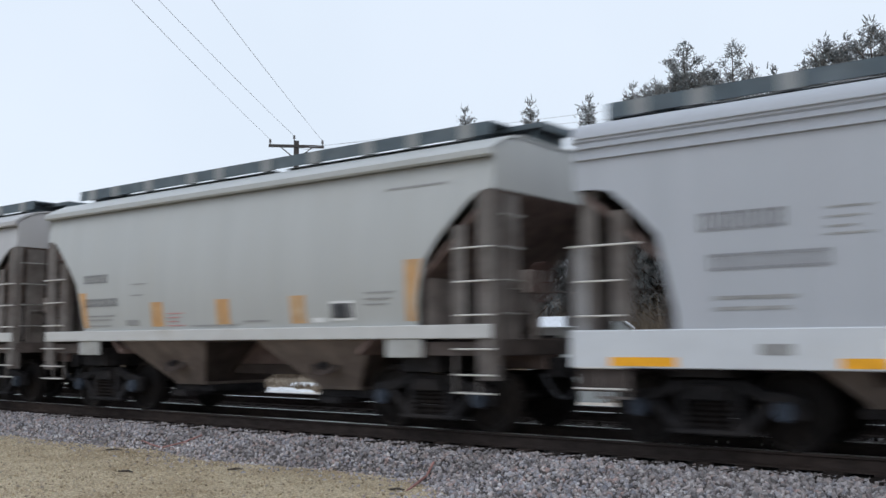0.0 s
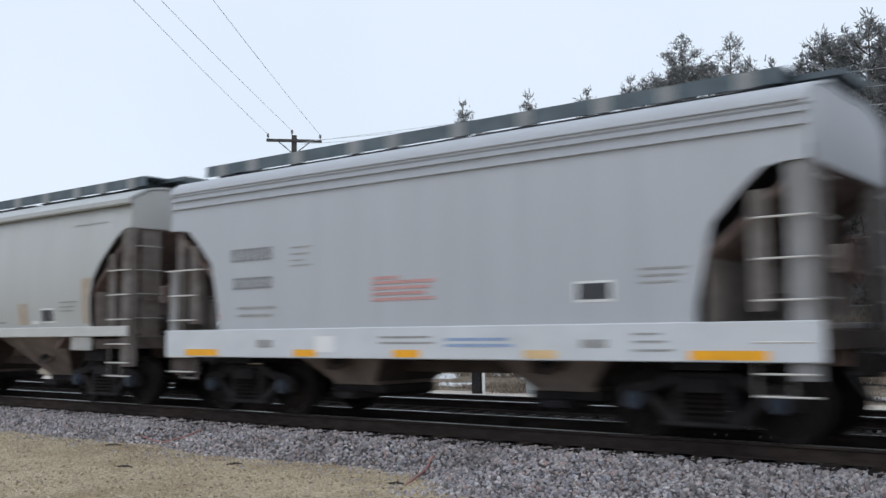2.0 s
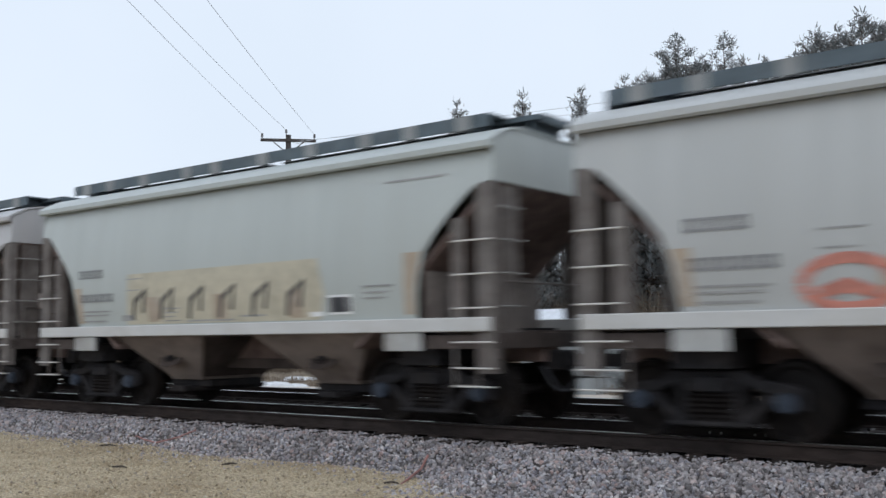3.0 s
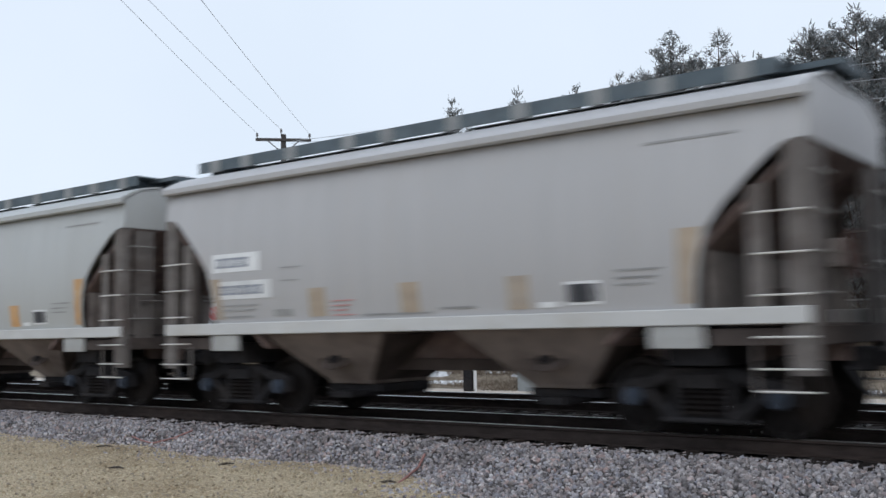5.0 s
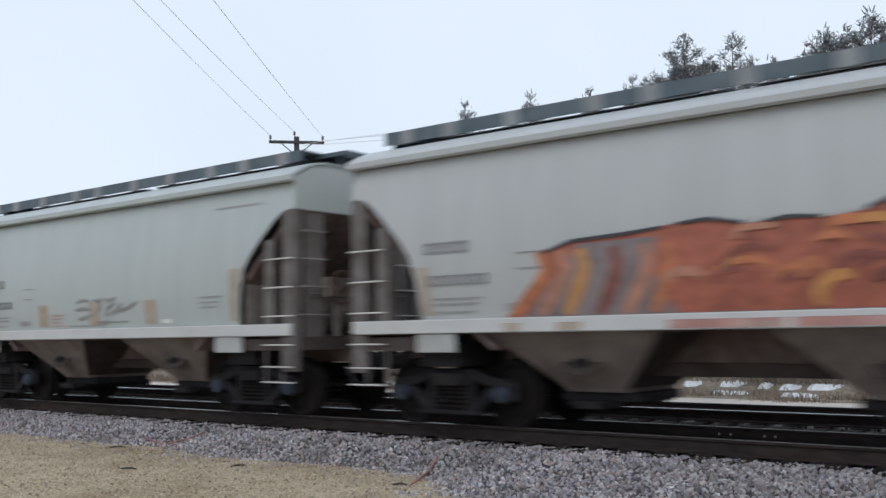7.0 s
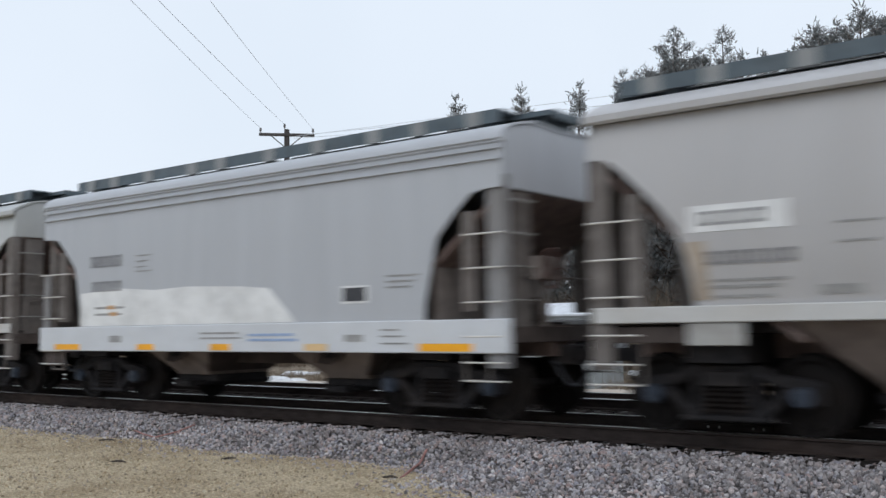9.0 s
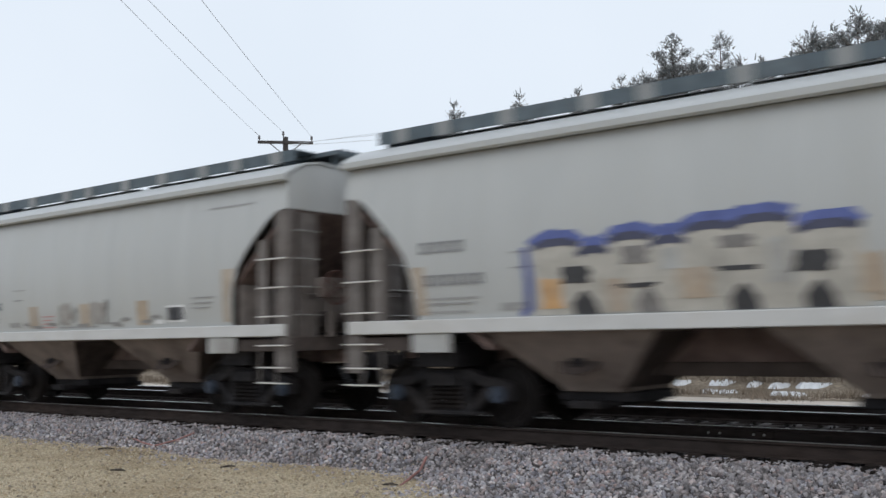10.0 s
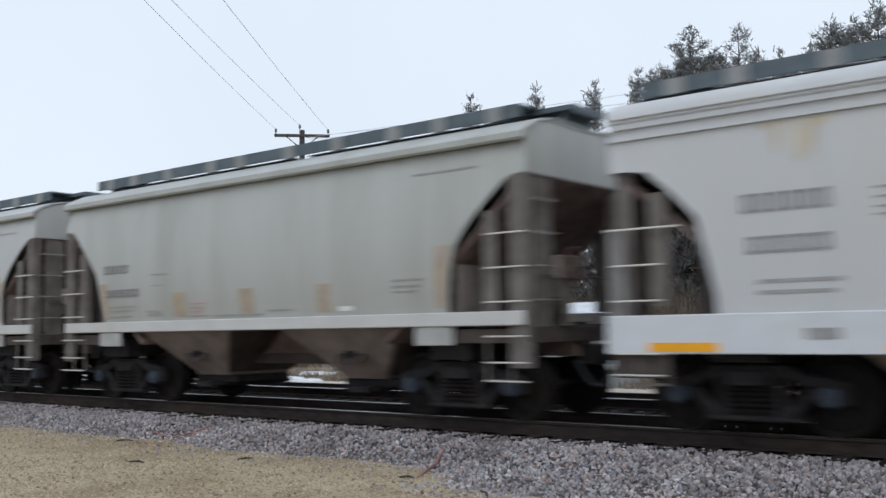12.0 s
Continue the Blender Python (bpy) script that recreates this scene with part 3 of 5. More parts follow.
def brush(seed, x, y, width, height, count):
    r = random.Random(seed)
    verts, faces = [], []
    for _ in range(count):
        p = Vector((r.gauss(0, width / 2.2), r.gauss(0, 0.5), 0))
        d = Vector((r.gauss(0, 0.35), r.gauss(0, 0.35), 1)).normalized() * height * r.uniform(0.35, 1.1)
        for _ in range(3):
            e = d + Vector((r.gauss(0, 0.2), r.gauss(0, 0.2), 0)) * height
            side = e.cross(Vector((r.gauss(0, 1), r.gauss(0, 1), 0.1))).normalized() * 0.012
            k = len(verts)
            verts.extend([p - side, p + side, p + e])
            faces.append((k, k + 1, k + 2))
    ob = arrays("brush", verts, faces, TWIG)
    ob.location = (x, y, ground_height(x, y) - 0.02)
    return tagged(ob, "dry brown winter brush and dead grass", "brush", "brush beyond the tracks", "stuff")


for i in range(30):
    brush(50 + i, -52 + i * 2.0, 18.2 + 1.4 * math.sin(i * 2.3), 3.0, 0.55 + 0.5 * math.sin(i * 1.7) ** 2, 380)
for i in range(16):
    brush(90 + i, -24 + i * 1.9, 22.5 + 0.8 * math.sin(i * 1.9), 3.0, 2.2 + 1.2 * math.sin(i * 2.7) ** 2, 420)


def build_bank(bm):
    rows = [[bm.verts.new((x, y, ground_height(x, y) + 0.03 + 0.05 * noise.noise((x * 0.9, y * 0.9, 7)) * smooth(13.0, 14.0, y))) for y in (12.9, 13.6, 14.4, 15.2, 16.0, 17.0, 18.0, 19.5, 21.0, 23.0, 26.0, 30.0, 36.0)] for x in np.arange(-90, 30.1, 0.8)]
    for p, q in zip(rows, rows[1:]):
        for i in range(12):
            bm.faces.new((p[i], q[i], q[i + 1], p[i + 1]))


bank = one("grass_bank", build_bank, shader("dead_grass", (0.27, 0.225, 0.175), 0.95, 0, 0.4, 9, 0.8, fine=30, tint=(0.12, 0.095, 0.075), amount=0.6, sheen=0.1), smooth=True)
tagged(bank, "bank of flattened brown winter grass beyond the service road", "bank", kind="structure")


def tussock(seed, x, y):
    r = random.Random(seed)
    verts, faces = [], []
    for _ in range(260):
        p = Vector((r.gauss(0, 0.55), r.gauss(0, 0.3), 0))
        d = Vector((r.gauss(0, 0.5), r.gauss(0, 0.5), 1)).normalized() * r.uniform(0.12, 0.42)
        side = d.cross(Vector((r.gauss(0, 1), r.gauss(0, 1), 0.1))).normalized() * 0.014
        k = len(verts)
        verts.extend([p - side, p + side, p + d])
        faces.append((k, k + 1, k + 2))
    ob = arrays("grass_tussock", verts, faces, TWIG)
    ob.location = (x, y, ground_height(x, y))
    return tagged(ob, "clump of dry brown grass on the bank", "grass", "dry grass clumps", "stuff")


for i in range(34):
    tussock(200 + i, -40 + i * 1.35, 14.0 + 1.1 * math.sin(i * 2.1))


def snow_patch(seed, x, y, length):
    r = random.Random(seed)

    def build(bm):
        ring, crown = [], []
        for i in range(18):
            a = 2 * math.pi * i / 18
            q = r.uniform(0.75, 1.2)
            ring.append(bm.verts.new((math.cos(a) * length * q, math.sin(a) * 0.55 * q, -0.04)))
            crown.append(bm.verts.new((math.cos(a) * length * q * 0.75, math.sin(a) * 0.4 * q, 0.08 + r.uniform(0, 0.05))))
        for i in range(18):
            bm.faces.new((ring[i], ring[(i + 1) % 18], crown[(i + 1) % 18], crown[i]))
        bm.faces.new(crown)
    ob = one("snow_patch", build, SNOW, smooth=True)
    ob.location = (x, y, ground_height(x, y))
    return tagged(ob, "melting patch of old snow on the bank", "snow", "snow patches")


for i, (x, y, ln) in enumerate([(-9.2, 14.6, 0.5), (-7.0, 14.8, 0.4), (-11.3, 14.9, 0.6), (-24.6, 15.2, 1.5), (-28.5, 15.4, 1.3), (-21.0, 15.0, 0.8), (-33.5, 15.6, 1.6), (-26.4, 12.35, 1.3), (-27.6, 12.9, 0.8), (-13.05, 16.5, 0.32), (-11.8, 16.6, 0.42), (-10.75, 16.4, 0.2), (-9.95, 16.2, 0.28), (-9.0, 16.3, 0.5), (-14.6, 16.8, 0.5), (-16.4, 16.4, 0.45), (-18.9, 16.9, 0.7), (-20.3, 17.3, 0.6), (-22.6, 16.6, 0.7), (-6.4, 16.6, 0.5)]):
    snow_patch(i, x, y, ln)

# ---- small things on the near ground ----
tube = tagged(new("bent_tube", bpy.data.curves.new("bent_tube", "CURVE")), "faded red bent tube lying on the ballast", "tube")
tube.data.dimensions, tube.data.bevel_depth = "3D", 0.016
line = tube.data.splines.new("POLY")
line.points.add(5)
for i, (x, y) in enumerate([(-7.75, -3.05), (-7.85, -2.8), (-7.98, -2.5), (-8.05, -2.3), (-8.2, -2.02), (-8.22, -1.95)]):
    line.points[i].co = (x, y, bed_height(x, y) + 0.05 + 0.02 * math.sin(i * 1.4), 1)
tube.data.materials.append(STICK)
strip = tagged(new("bent_tube", bpy.data.curves.new("flat_tube", "CURVE")), "dull red flattened tube half buried in the ballast", "tube")
strip.data.dimensions, strip.data.bevel_depth = "3D", 0.013
line = strip.data.splines.new("POLY")
line.points.add(4)
for i, (x, y) in enumerate([(-14.55, -1.98), (-14.2, -2.06), (-13.85, -2.08), (-13.5, -1.92), (-13.3, -1.7)]):
    line.points[i].co = (x, y, bed_height(x, y) + 0.045 + 0.015 * math.sin(i * 1.9), 1)
strip.data.materials.append(STICK)
for x, y, a, ln in ((-7.82, -3.12, 20, 0.2), (-11.9, -4.05, 15, 0.28), (-10.9, -3.0, 70, 0.22), (-6.4, -3.5, -40, 0.5), (-14.4, -2.6, 30, 0.3)):
    z = max(ground_height(x, y), bed_height(x, y)) + 0.012
    twig = one("dead_twig", lambda bm: (rod(bm, (-ln / 2, 0, 0), (0.02, 0.02, 0.012), 0.012, 0.016, 6), rod(bm, (0, 0.02, 0.012), (ln / 2, -0.02, 0.004), 0.016, 0.006, 6)), LEAF, at=pose(x, y, z, 0, 0, a))
    tagged(twig, "short dark dead twig lying on the gravel", "twig", "twigs on the ground")


# ---- the train: short covered hopper cars of two builds ----
LENGTH, SPEED, HALF = 12.25, 20.45, 5.5
SIDE = {"round": [(1.40, 1.462), (1.65, 1.512), (1.9, 1.546), (2.2, 1.568), (2.5, 1.575), (2.8, 1.568), (3.1, 1.543), (3.4, 1.503), (3.72, 1.442)], "flat": [(0.9, 1.55), (1.4, 1.55), (3.0, 1.555), (3.5, 1.54), (3.72, 1.53)]}
ARCH = {"round": [(0, 1.48), (4.17, 1.48), (4.20, 1.75), (4.25, 2.05), (4.36, 2.38), (4.55, 2.62), (4.80, 2.87), (5.05, 3.10), (5.20, 3.22), (5.34, 3.27), (5.5, 3.28)],
        "flat": [(0, 1.38), (4.18, 1.38), (4.19, 1.6), (4.14, 2.0), (4.17, 2.22), (4.40, 2.48), (4.71, 2.80), (5.00, 3.05), (5.22, 3.09), (5.5, 3.10)]}
SILL = {"round": (1.29, 1.48), "flat": (0.93, 1.38)}


def along(table, s):
    for (a, u), (b, v) in zip(table, table[1:]):
        if s <= b:
            return u + (v - u) * max(0.0, (s - a)) / max(1e-6, b - a)
    return table[-1][1]


def build_side(kind, sign):
    def build(bm):
        xs = sorted({round(p[0] + d, 3) for p in ARCH[kind][1:] for d in (0.0,)} | {0.0, 1.0, 2.0, 3.0, 3.8})
        xs = [-x for x in reversed(xs) if x > 0] + xs
        outer, inner = [], []
        for x in xs:
            low = along(ARCH[kind], abs(x))
            zs = [low + (3.72 - low) * j / 8 for j in range(9)]
            outer.append([bm.verts.new((x, sign * along(SIDE[kind], z), z)) for z in zs])
            inner.append([bm.verts.new((x, sign * (along(SIDE[kind], z) - 0.025), z)) for z in zs])
        for g in (outer, inner):
            for p, q in zip(g, g[1:]):
                for j in range(8):
                    bm.faces.new((p[j], q[j], q[j + 1], p[j + 1]))
        for (o0, i0), (o1, i1) in zip(zip(outer, inner), zip(outer[1:], inner[1:])):
            bm.faces.new((o0[0], o1[0], i1[0], i0[0]))
            bm.faces.new((o0[8], o1[8], i1[8], i0[8]))
        for o, i in ((outer[0], inner[0]), (outer[-1], inner[-1])):
            for j in range(8):
                bm.faces.new((o[j], o[j + 1], i[j + 1], i[j]))
    return build


ROOF = {"round": [(1.585, 3.735), (1.588, 3.812), (1.562, 3.838), (1.40, 3.925), (1.15, 4.035), (0.85, 4.085), (0.3, 4.07), (0, 4.06)],
        "flat": [(1.56, 3.70), (1.55, 3.80), (1.49, 3.88), (1.36, 3.95), (1.1, 4.02), (0.8, 4.075), (0.3, 4.065), (0, 4.055)]}


def build_roof(kind):
    def build(bm):
        half = ROOF[kind]
        top = [(-y, z) for y, z in half] + [(y, z) for y, z in reversed(half[:-1])]
        under = [(y * 0.975, z - 0.03) for y, z in reversed(top)]
        prism(bm, top + under, "x", -HALF - 0.03, HALF + 0.03)
    return build


def build_end_panel(kind):
    def build(bm):
        low = ARCH[kind][-1][1]
        half = [(1.49, low), (1.49, 3.66)] + [(y * 0.965, z - 0.035) for y, z in ROOF[kind][2:]]
        prism(bm, [(-y, z) for y, z in half] + [(y, z) for y, z in reversed(half[:-1])], "x", HALF - 0.025, HALF)
    return build


def build_slope(kind):
    def build(bm):
        low = ARCH[kind][-1][1]
        prism(bm, [(HALF - 0.03, low + 0.02), (HALF - 0.03, low - 0.03), (3.4, 1.36), (3.0, 1.06), (3.0, 1.14), (3.36, 1.43)], "y", -1.46, 1.46)
    return build


def build_hopper(bm):
    levels = [(1.46, 1.32, 1.42), (1.26, 1.24, 1.36), (0.56, 0.46, 0.74), (0.50, 0.44, 0.70)]
    rings = [[bm.verts.new((sx * w, sy * d, z)) for sx, sy in ((-1, -1), (1, -1), (1, 1), (-1, 1))] for z, w, d in levels]
    for p, q in zip(rings, rings[1:]):
        for i in range(4):
            bm.faces.new((p[i], p[(i + 1) % 4], q[(i + 1) % 4], q[i]))
    bm.faces.new(rings[0])
    bm.faces.new(rings[-1])


def build_chute(bm):
    """The sloping plate on the hopper's end."""
    prism(bm, [(1.252, 1.27), (1.256, 1.25), (0.476, 0.56), (0.466, 0.57)], "y", -0.73, 0.73)
    for s in (-1, 1):
        v = [bm.verts.new(p) for p in ((1.254, s * 0.73, 1.26), (1.254, s * 1.34, 1.26), (0.474, s * 0.73, 0.565))]
        bm.faces.new(v)


def build_gate(bm):
    box(bm, -0.55, 0.55, -0.62, 0.62, 0.38, 0.50)
    box(bm, -0.2, 0.2, -0.95, 0.95, 0.30, 0.40)
    rod(bm, (0.32, -0.85, 0.36), (0.32, 0.85, 0.36), 0.03)
    rod(bm, (-0.32, -0.85, 0.36), (-0.32, 0.85, 0.36), 0.03)


def build_side_frame(bm):
    """The cast side frame of a truck, with its window for the springs."""
    top = [(-1.10, 0.36), (-1.10, 0.60), (-0.95, 0.66), (-0.62, 0.70), (-0.42, 0.80), (0.42, 0.80), (0.62, 0.70), (0.95, 0.66), (1.10, 0.60), (1.10, 0.36), (0.98, 0.36), (0.96, 0.54),
           (0.78, 0.53), (0.60, 0.57), (0.40, 0.66), (-0.40, 0.66), (-0.60, 0.57), (-0.78, 0.53), (-0.96, 0.54), (-0.98, 0.36)]
    prism(bm, top, "y", -1.08, -0.93)
    prism(bm, [(-0.84, 0.56), (-0.66, 0.55), (-0.38, 0.28), (0.38, 0.28), (0.66, 0.55), (0.84, 0.56), (0.44, 0.16), (-0.44, 0.16)], "y", -1.075, -0.935)
    for sgn in (-1, 1):
        box(bm, min(sgn * 0.29, sgn * 0.39), max(sgn * 0.29, sgn * 0.39), -1.09, -0.92, 0.2, 0.72)
    box(bm, -0.52, 0.52, -1.12, -0.9, 0.16, 0.22)


def build_spring(bm):
    rings = []
    for k in range(11):
        rad, z = (0.088 if k % 2 else 0.062), 0.24 + k * 0.031
        rings.append([bm.verts.new((rad * math.cos(a), -1.06 + rad * math.sin(a), z)) for a in np.arange(0, 6.28, 0.6283)])
    for p, q in zip(rings, rings[1:]):
        for i in range(10):
            bm.faces.new((p[i], p[(i + 1) % 10], q[(i + 1) % 10], q[i]))
    bm.faces.new(rings[0])
    bm.faces.new(rings[-1])


def build_bolster(bm):
    box(bm, -0.24, 0.24, -1.16, 1.16, 0.56, 0.74)
    box(bm, -0.3, 0.3, -0.5, 0.5, 0.60, 0.98)


def build_wheelset(bm):
    for s in (-1, 1):
        lathe(bm, [(0.10, s * 0.64), (0.17, s * 0.66), (0.36, s * 0.70), (0.41, s * 0.685), (0.485, s * 0.69), (0.485, s * 0.715), (0.460, s * 0.725), (0.455, s * 0.81), (0.40, s * 0.815), (0.36, s * 0.765), (0.17, s * 0.80), (0.10, s * 0.83)])
    rod(bm, (0, -0.93, 0), (0, 0.93, 0), 0.075, sides=12)


def sweep(bm, points, radius, sides=6):
    rings = []
    for i, p in enumerate(points):
        a, c = Vector(points[max(0, i - 1)]), Vector(points[min(len(points) - 1, i + 1)])
        turn = (c - a).to_track_quat("Z", "Y").to_matrix()
        rings.append([bm.verts.new(Vector(p) + turn @ Vector((radius * math.cos(2 * math.pi * k / sides), radius * math.sin(2 * math.pi * k / sides), 0))) for k in range(sides)])
    for p, q in zip(rings, rings[1:]):
        for k in range(sides):
            bm.faces.new((p[k], p[(k + 1) % sides], q[(k + 1) % sides], q[k]))


def build_coupler(bm):
    box(bm, 5.4, 5.75, -0.16, 0.16, 0.74, 1.02)
    box(bm, 5.75, 6.02, -0.10, 0.10, 0.80, 0.97)
    prism(bm, [(6.0, -0.14), (6.15, -0.13), (6.19, 0.0), (6.12, 0.12), (6.0, 0.14)], "z", 0.74, 1.03)


def build_center_sill(bm):
    box(bm, -5.45, 5.45, -0.24, 0.24, 0.86, 1.285)


def mirrored(key, me, sx, sy):
    """A mesh mirrored along x or y, made once."""
    name = f"{key}_{sx}_{sy}"
    if name not in MESHES:
        copy = me.copy()
        copy.transform(Matrix.Diagonal((sx, sy, 1, 1)))
        if sx * sy < 0:
            copy.flip_normals()
        MESHES[name] = copy
    return MESHES[name]


def flip(x=0.0):
    return pose(x, 0, 0, 0, 0, 180)


RISE = {"round": 0.05, "flat": 0.0}
BOARD = mesh_of("running_board", lambda bm: prism(bm, [(-0.93, 4.112), (-0.93, 4.30), (-0.32, 4.30), (-0.32, 4.28), (-0.905, 4.28), (-0.905, 4.112)], "x", -5.35, 5.05))
BRACKET = mesh_of("board_bracket", lambda bm: (box(bm, -0.13, 0.13, -0.945, -0.933, 4.10, 4.292), box(bm, -0.13, 0.13, -0.933, -0.86, 4.10, 4.11)))
CROSS = mesh_of("end_platform", lambda bm: box(bm, 4.62, 5.60, -0.42, 0.42, 4.262, 4.285), 0.004)
PLATFORM_EDGE = mesh_of("platform_edge", lambda bm: box(bm, 4.62, 5.60, -0.44, -0.42, 4.215, 4.29), 0.003)
PLATFORM_END = mesh_of("platform_end", lambda bm: box(bm, 5.60, 5.62, -0.44, 0.44, 4.17, 4.29), 0.003)
PLATFORM_LEG = mesh_of("platform_leg", lambda bm: box(bm, 5.38, 5.42, -0.40, 0.40, 3.98, 4.262), 0.004)
PLATFORM_BEAM = mesh_of("platform_beam", lambda bm: box(bm, 4.66, 4.70, -0.86, 0.86, 4.03, 4.262), 0.004)
HATCHES = mesh_of("hatch_cover", lambda bm: (box(bm, -2.2, 2.2, -0.26, 0.26, 3.99, 4.23), box(bm, -2.25, 2.25, -0.29, 0.29, 4.23, 4.255)), 0.01)
GATE, HOPPER = mesh_of("outlet_gate", build_gate, 0.008), mesh_of("hopper", build_hopper, 0.012)
CHUTES = mesh_of("chute_plate", build_chute)
SIDE_FRAME, SPRINGS, BOLSTER = mesh_of("side_frame", build_side_frame, 0.018), mesh_of("spring", build_spring), mesh_of("bolster", build_bolster, 0.015)
WHEELSET, COUPLER, CENTER = mesh_of("wheelset", build_wheelset, 0, False), mesh_of("coupler", build_coupler, 0.02), mesh_of("center_sill", build_center_sill, 0.008)
RIDGE_BEAM = mesh_of("ridge_beam", lambda bm: box(bm, -1.35, 1.35, -0.30, 0.30, 0.705, 0.875), 0.008)
UNDERFRAME = mesh_of("underframe", lambda bm: box(bm, 2.9, 4.9, -1.0, 1.0, 1.165, 1.34), 0.008)
BODY_BOLSTER = mesh_of("body_bolster", lambda bm: box(bm, 3.70, 4.38, -1.3, 1.3, 0.83, 1.16), 0.008)
STAIN = mesh_of("outlet_stain", lambda bm: prism(bm, [(-0.30, 0.0), (-0.21, -0.18), (0.07, -0.22), (0.28, -0.12), (0.31, 0.1), (0.18, 0.22), (-0.15, 0.24)], "z", 0.0, 0.012))
VIBRATOR = mesh_of("vibrator_bracket", lambda bm: (box(bm, -0.09, 0.09, -0.07, 0.07, 0.0, 0.06), box(bm, -0.05, 0.05, -0.10, 0.10, 0.0, 0.04)), 0.006)
CAP = mesh_of("bearing_cap", lambda bm: (rod(bm, (0, -1.04, 0), (0, -1.14, 0), 0.125, 0.105, 14), rod(bm, (0, -1.14, 0), (0, -1.165, 0), 0.05, 0.04, 8)))
ADAPTER = mesh_of("bearing", lambda bm: rod(bm, (0, -0.90, 0), (0, -1.06, 0), 0.14, 0.14, 14))
POST_WIDE = mesh_of("corner_post", lambda bm: prism(bm, [(5.23, -1.515), (5.50, -1.515), (5.50, -1.36), (5.48, -1.36), (5.48, -1.50), (5.25, -1.50), (5.25, -1.43), (5.23, -1.43)], "z", 0.74, 3.27))
POST_SHORT = mesh_of("corner_post_short", lambda bm: prism(bm, [(5.34, -1.515), (5.56, -1.515), (5.56, -1.42), (5.545, -1.42), (5.545, -1.50), (5.34, -1.50)], "z", 1.36, 2.40))
POST_BACK = mesh_of("inner_post", lambda bm: box(bm, 5.27, 5.46, -1.45, -1.36, 1.27, 3.1), 0.008)
POST_SLIM = mesh_of("ladder_post", lambda bm: prism(bm, [(4.80, -1.505), (5.02, -1.505), (5.02, -1.49), (4.82, -1.49), (4.82, -1.38), (4.80, -1.38)], "z", 1.485, 2.82))
POST_INNER = mesh_of("end_post", lambda bm: (box(bm, 5.44, 5.47, -1.25, -0.84, 1.27, 3.25), box(bm, 5.36, 5.44, -0.88, -0.84, 1.27, 3.25)), 0.006)
RUNG_SIDE = mesh_of("rung", lambda bm: (rod(bm, (4.86, -1.57, 0), (5.50, -1.57, 0), 0.013, sides=6), rod(bm, (4.87, -1.57, 0), (4.87, -1.50, 0), 0.012, sides=5), rod(bm, (5.49, -1.57, 0), (5.49, -1.50, 0), 0.012, sides=5)))
STEP_PANEL = mesh_of("step_panel", lambda bm: (box(bm, 4.80, 5.52, -1.50, -1.485, 0.66, 0.94), box(bm, 4.80, 5.52, -1.50, -1.40, 0.645, 0.66)), 0.004)
GRAB = mesh_of("grab_iron", lambda bm: (rod(bm, (4.62, -1.58, 2.40), (5.56, -1.58, 2.40), 0.014, sides=6), rod(bm, (4.63, -1.58, 2.40), (4.63, -1.48, 2.40), 0.012, sides=5), rod(bm, (5.55, -1.58, 2.40), (5.55, -1.50, 2.40), 0.012, sides=5)))
RUNG_END = mesh_of("end_rung", lambda bm: rod(bm, (5.55, -1.42, 0), (5.55, -0.86, 0), 0.014, sides=6))
STIRRUP = mesh_of("stirrup", lambda bm: prism(bm, [(4.82, 1.1), (4.82, 0.56), (5.24, 0.56), (5.24, 1.1), (5.21, 1.1), (5.21, 0.59), (4.85, 0.59), (4.85, 1.1)], "y", -1.50, -1.475))
HANDRAIL = mesh_of("end_handrail", lambda bm: (rod(bm, (5.52, -1.2, 1.95), (5.52, 1.2, 1.95), 0.016, sides=6), rod(bm, (5.52, -1.2, 1.3), (5.52, -1.2, 1.95), 0.014, sides=6), rod(bm, (5.52, 1.2, 1.3), (5.52, 1.2, 1.95), 0.014, sides=6)))
END_SILL = mesh_of("end_sill", lambda bm: (box(bm, 5.30, 5.50, -1.47, 1.47, 1.06, 1.27), box(bm, 4.30, 5.32, -1.47, -1.42, 1.06, 1.25), box(bm, 4.30, 5.32, 1.42, 1.47, 1.06, 1.25), box(bm, 4.5, 5.45, -1.4, 1.4, 1.27, 1.30)), 0.008)
SHEAR_PLATE = mesh_of("shear_plate", lambda bm: box(bm, 4.28, 4.30, -1.44, 1.44, 1.30, 2.14))
BOLSTER_TAB = mesh_of("bolster_tab", lambda bm: box(bm, 3.60, 4.26, -1.53, -1.47, 1.03, 1.288), 0.01)
RESERVOIR = mesh_of("air_reservoir", lambda bm: (rod(bm, (4.85, -0.75, 1.52), (4.85, 0.25, 1.52), 0.19, sides=16), box(bm, 4.75, 4.95, -0.6, -0.5, 1.28, 1.4), box(bm, 4.75, 4.95, 0.0, 0.1, 1.28, 1.4)))
BRAKE_BEAM = mesh_of("brake_beam", lambda bm: (box(bm, -0.36, -0.30, -0.72, 0.72, 0.36, 0.44), box(bm, 0.30, 0.36, -0.72, 0.72, 0.36, 0.44), rod(bm, (-0.33, -0.1, 0.40), (0.33, -0.1, 0.52), 0.03, sides=6)))
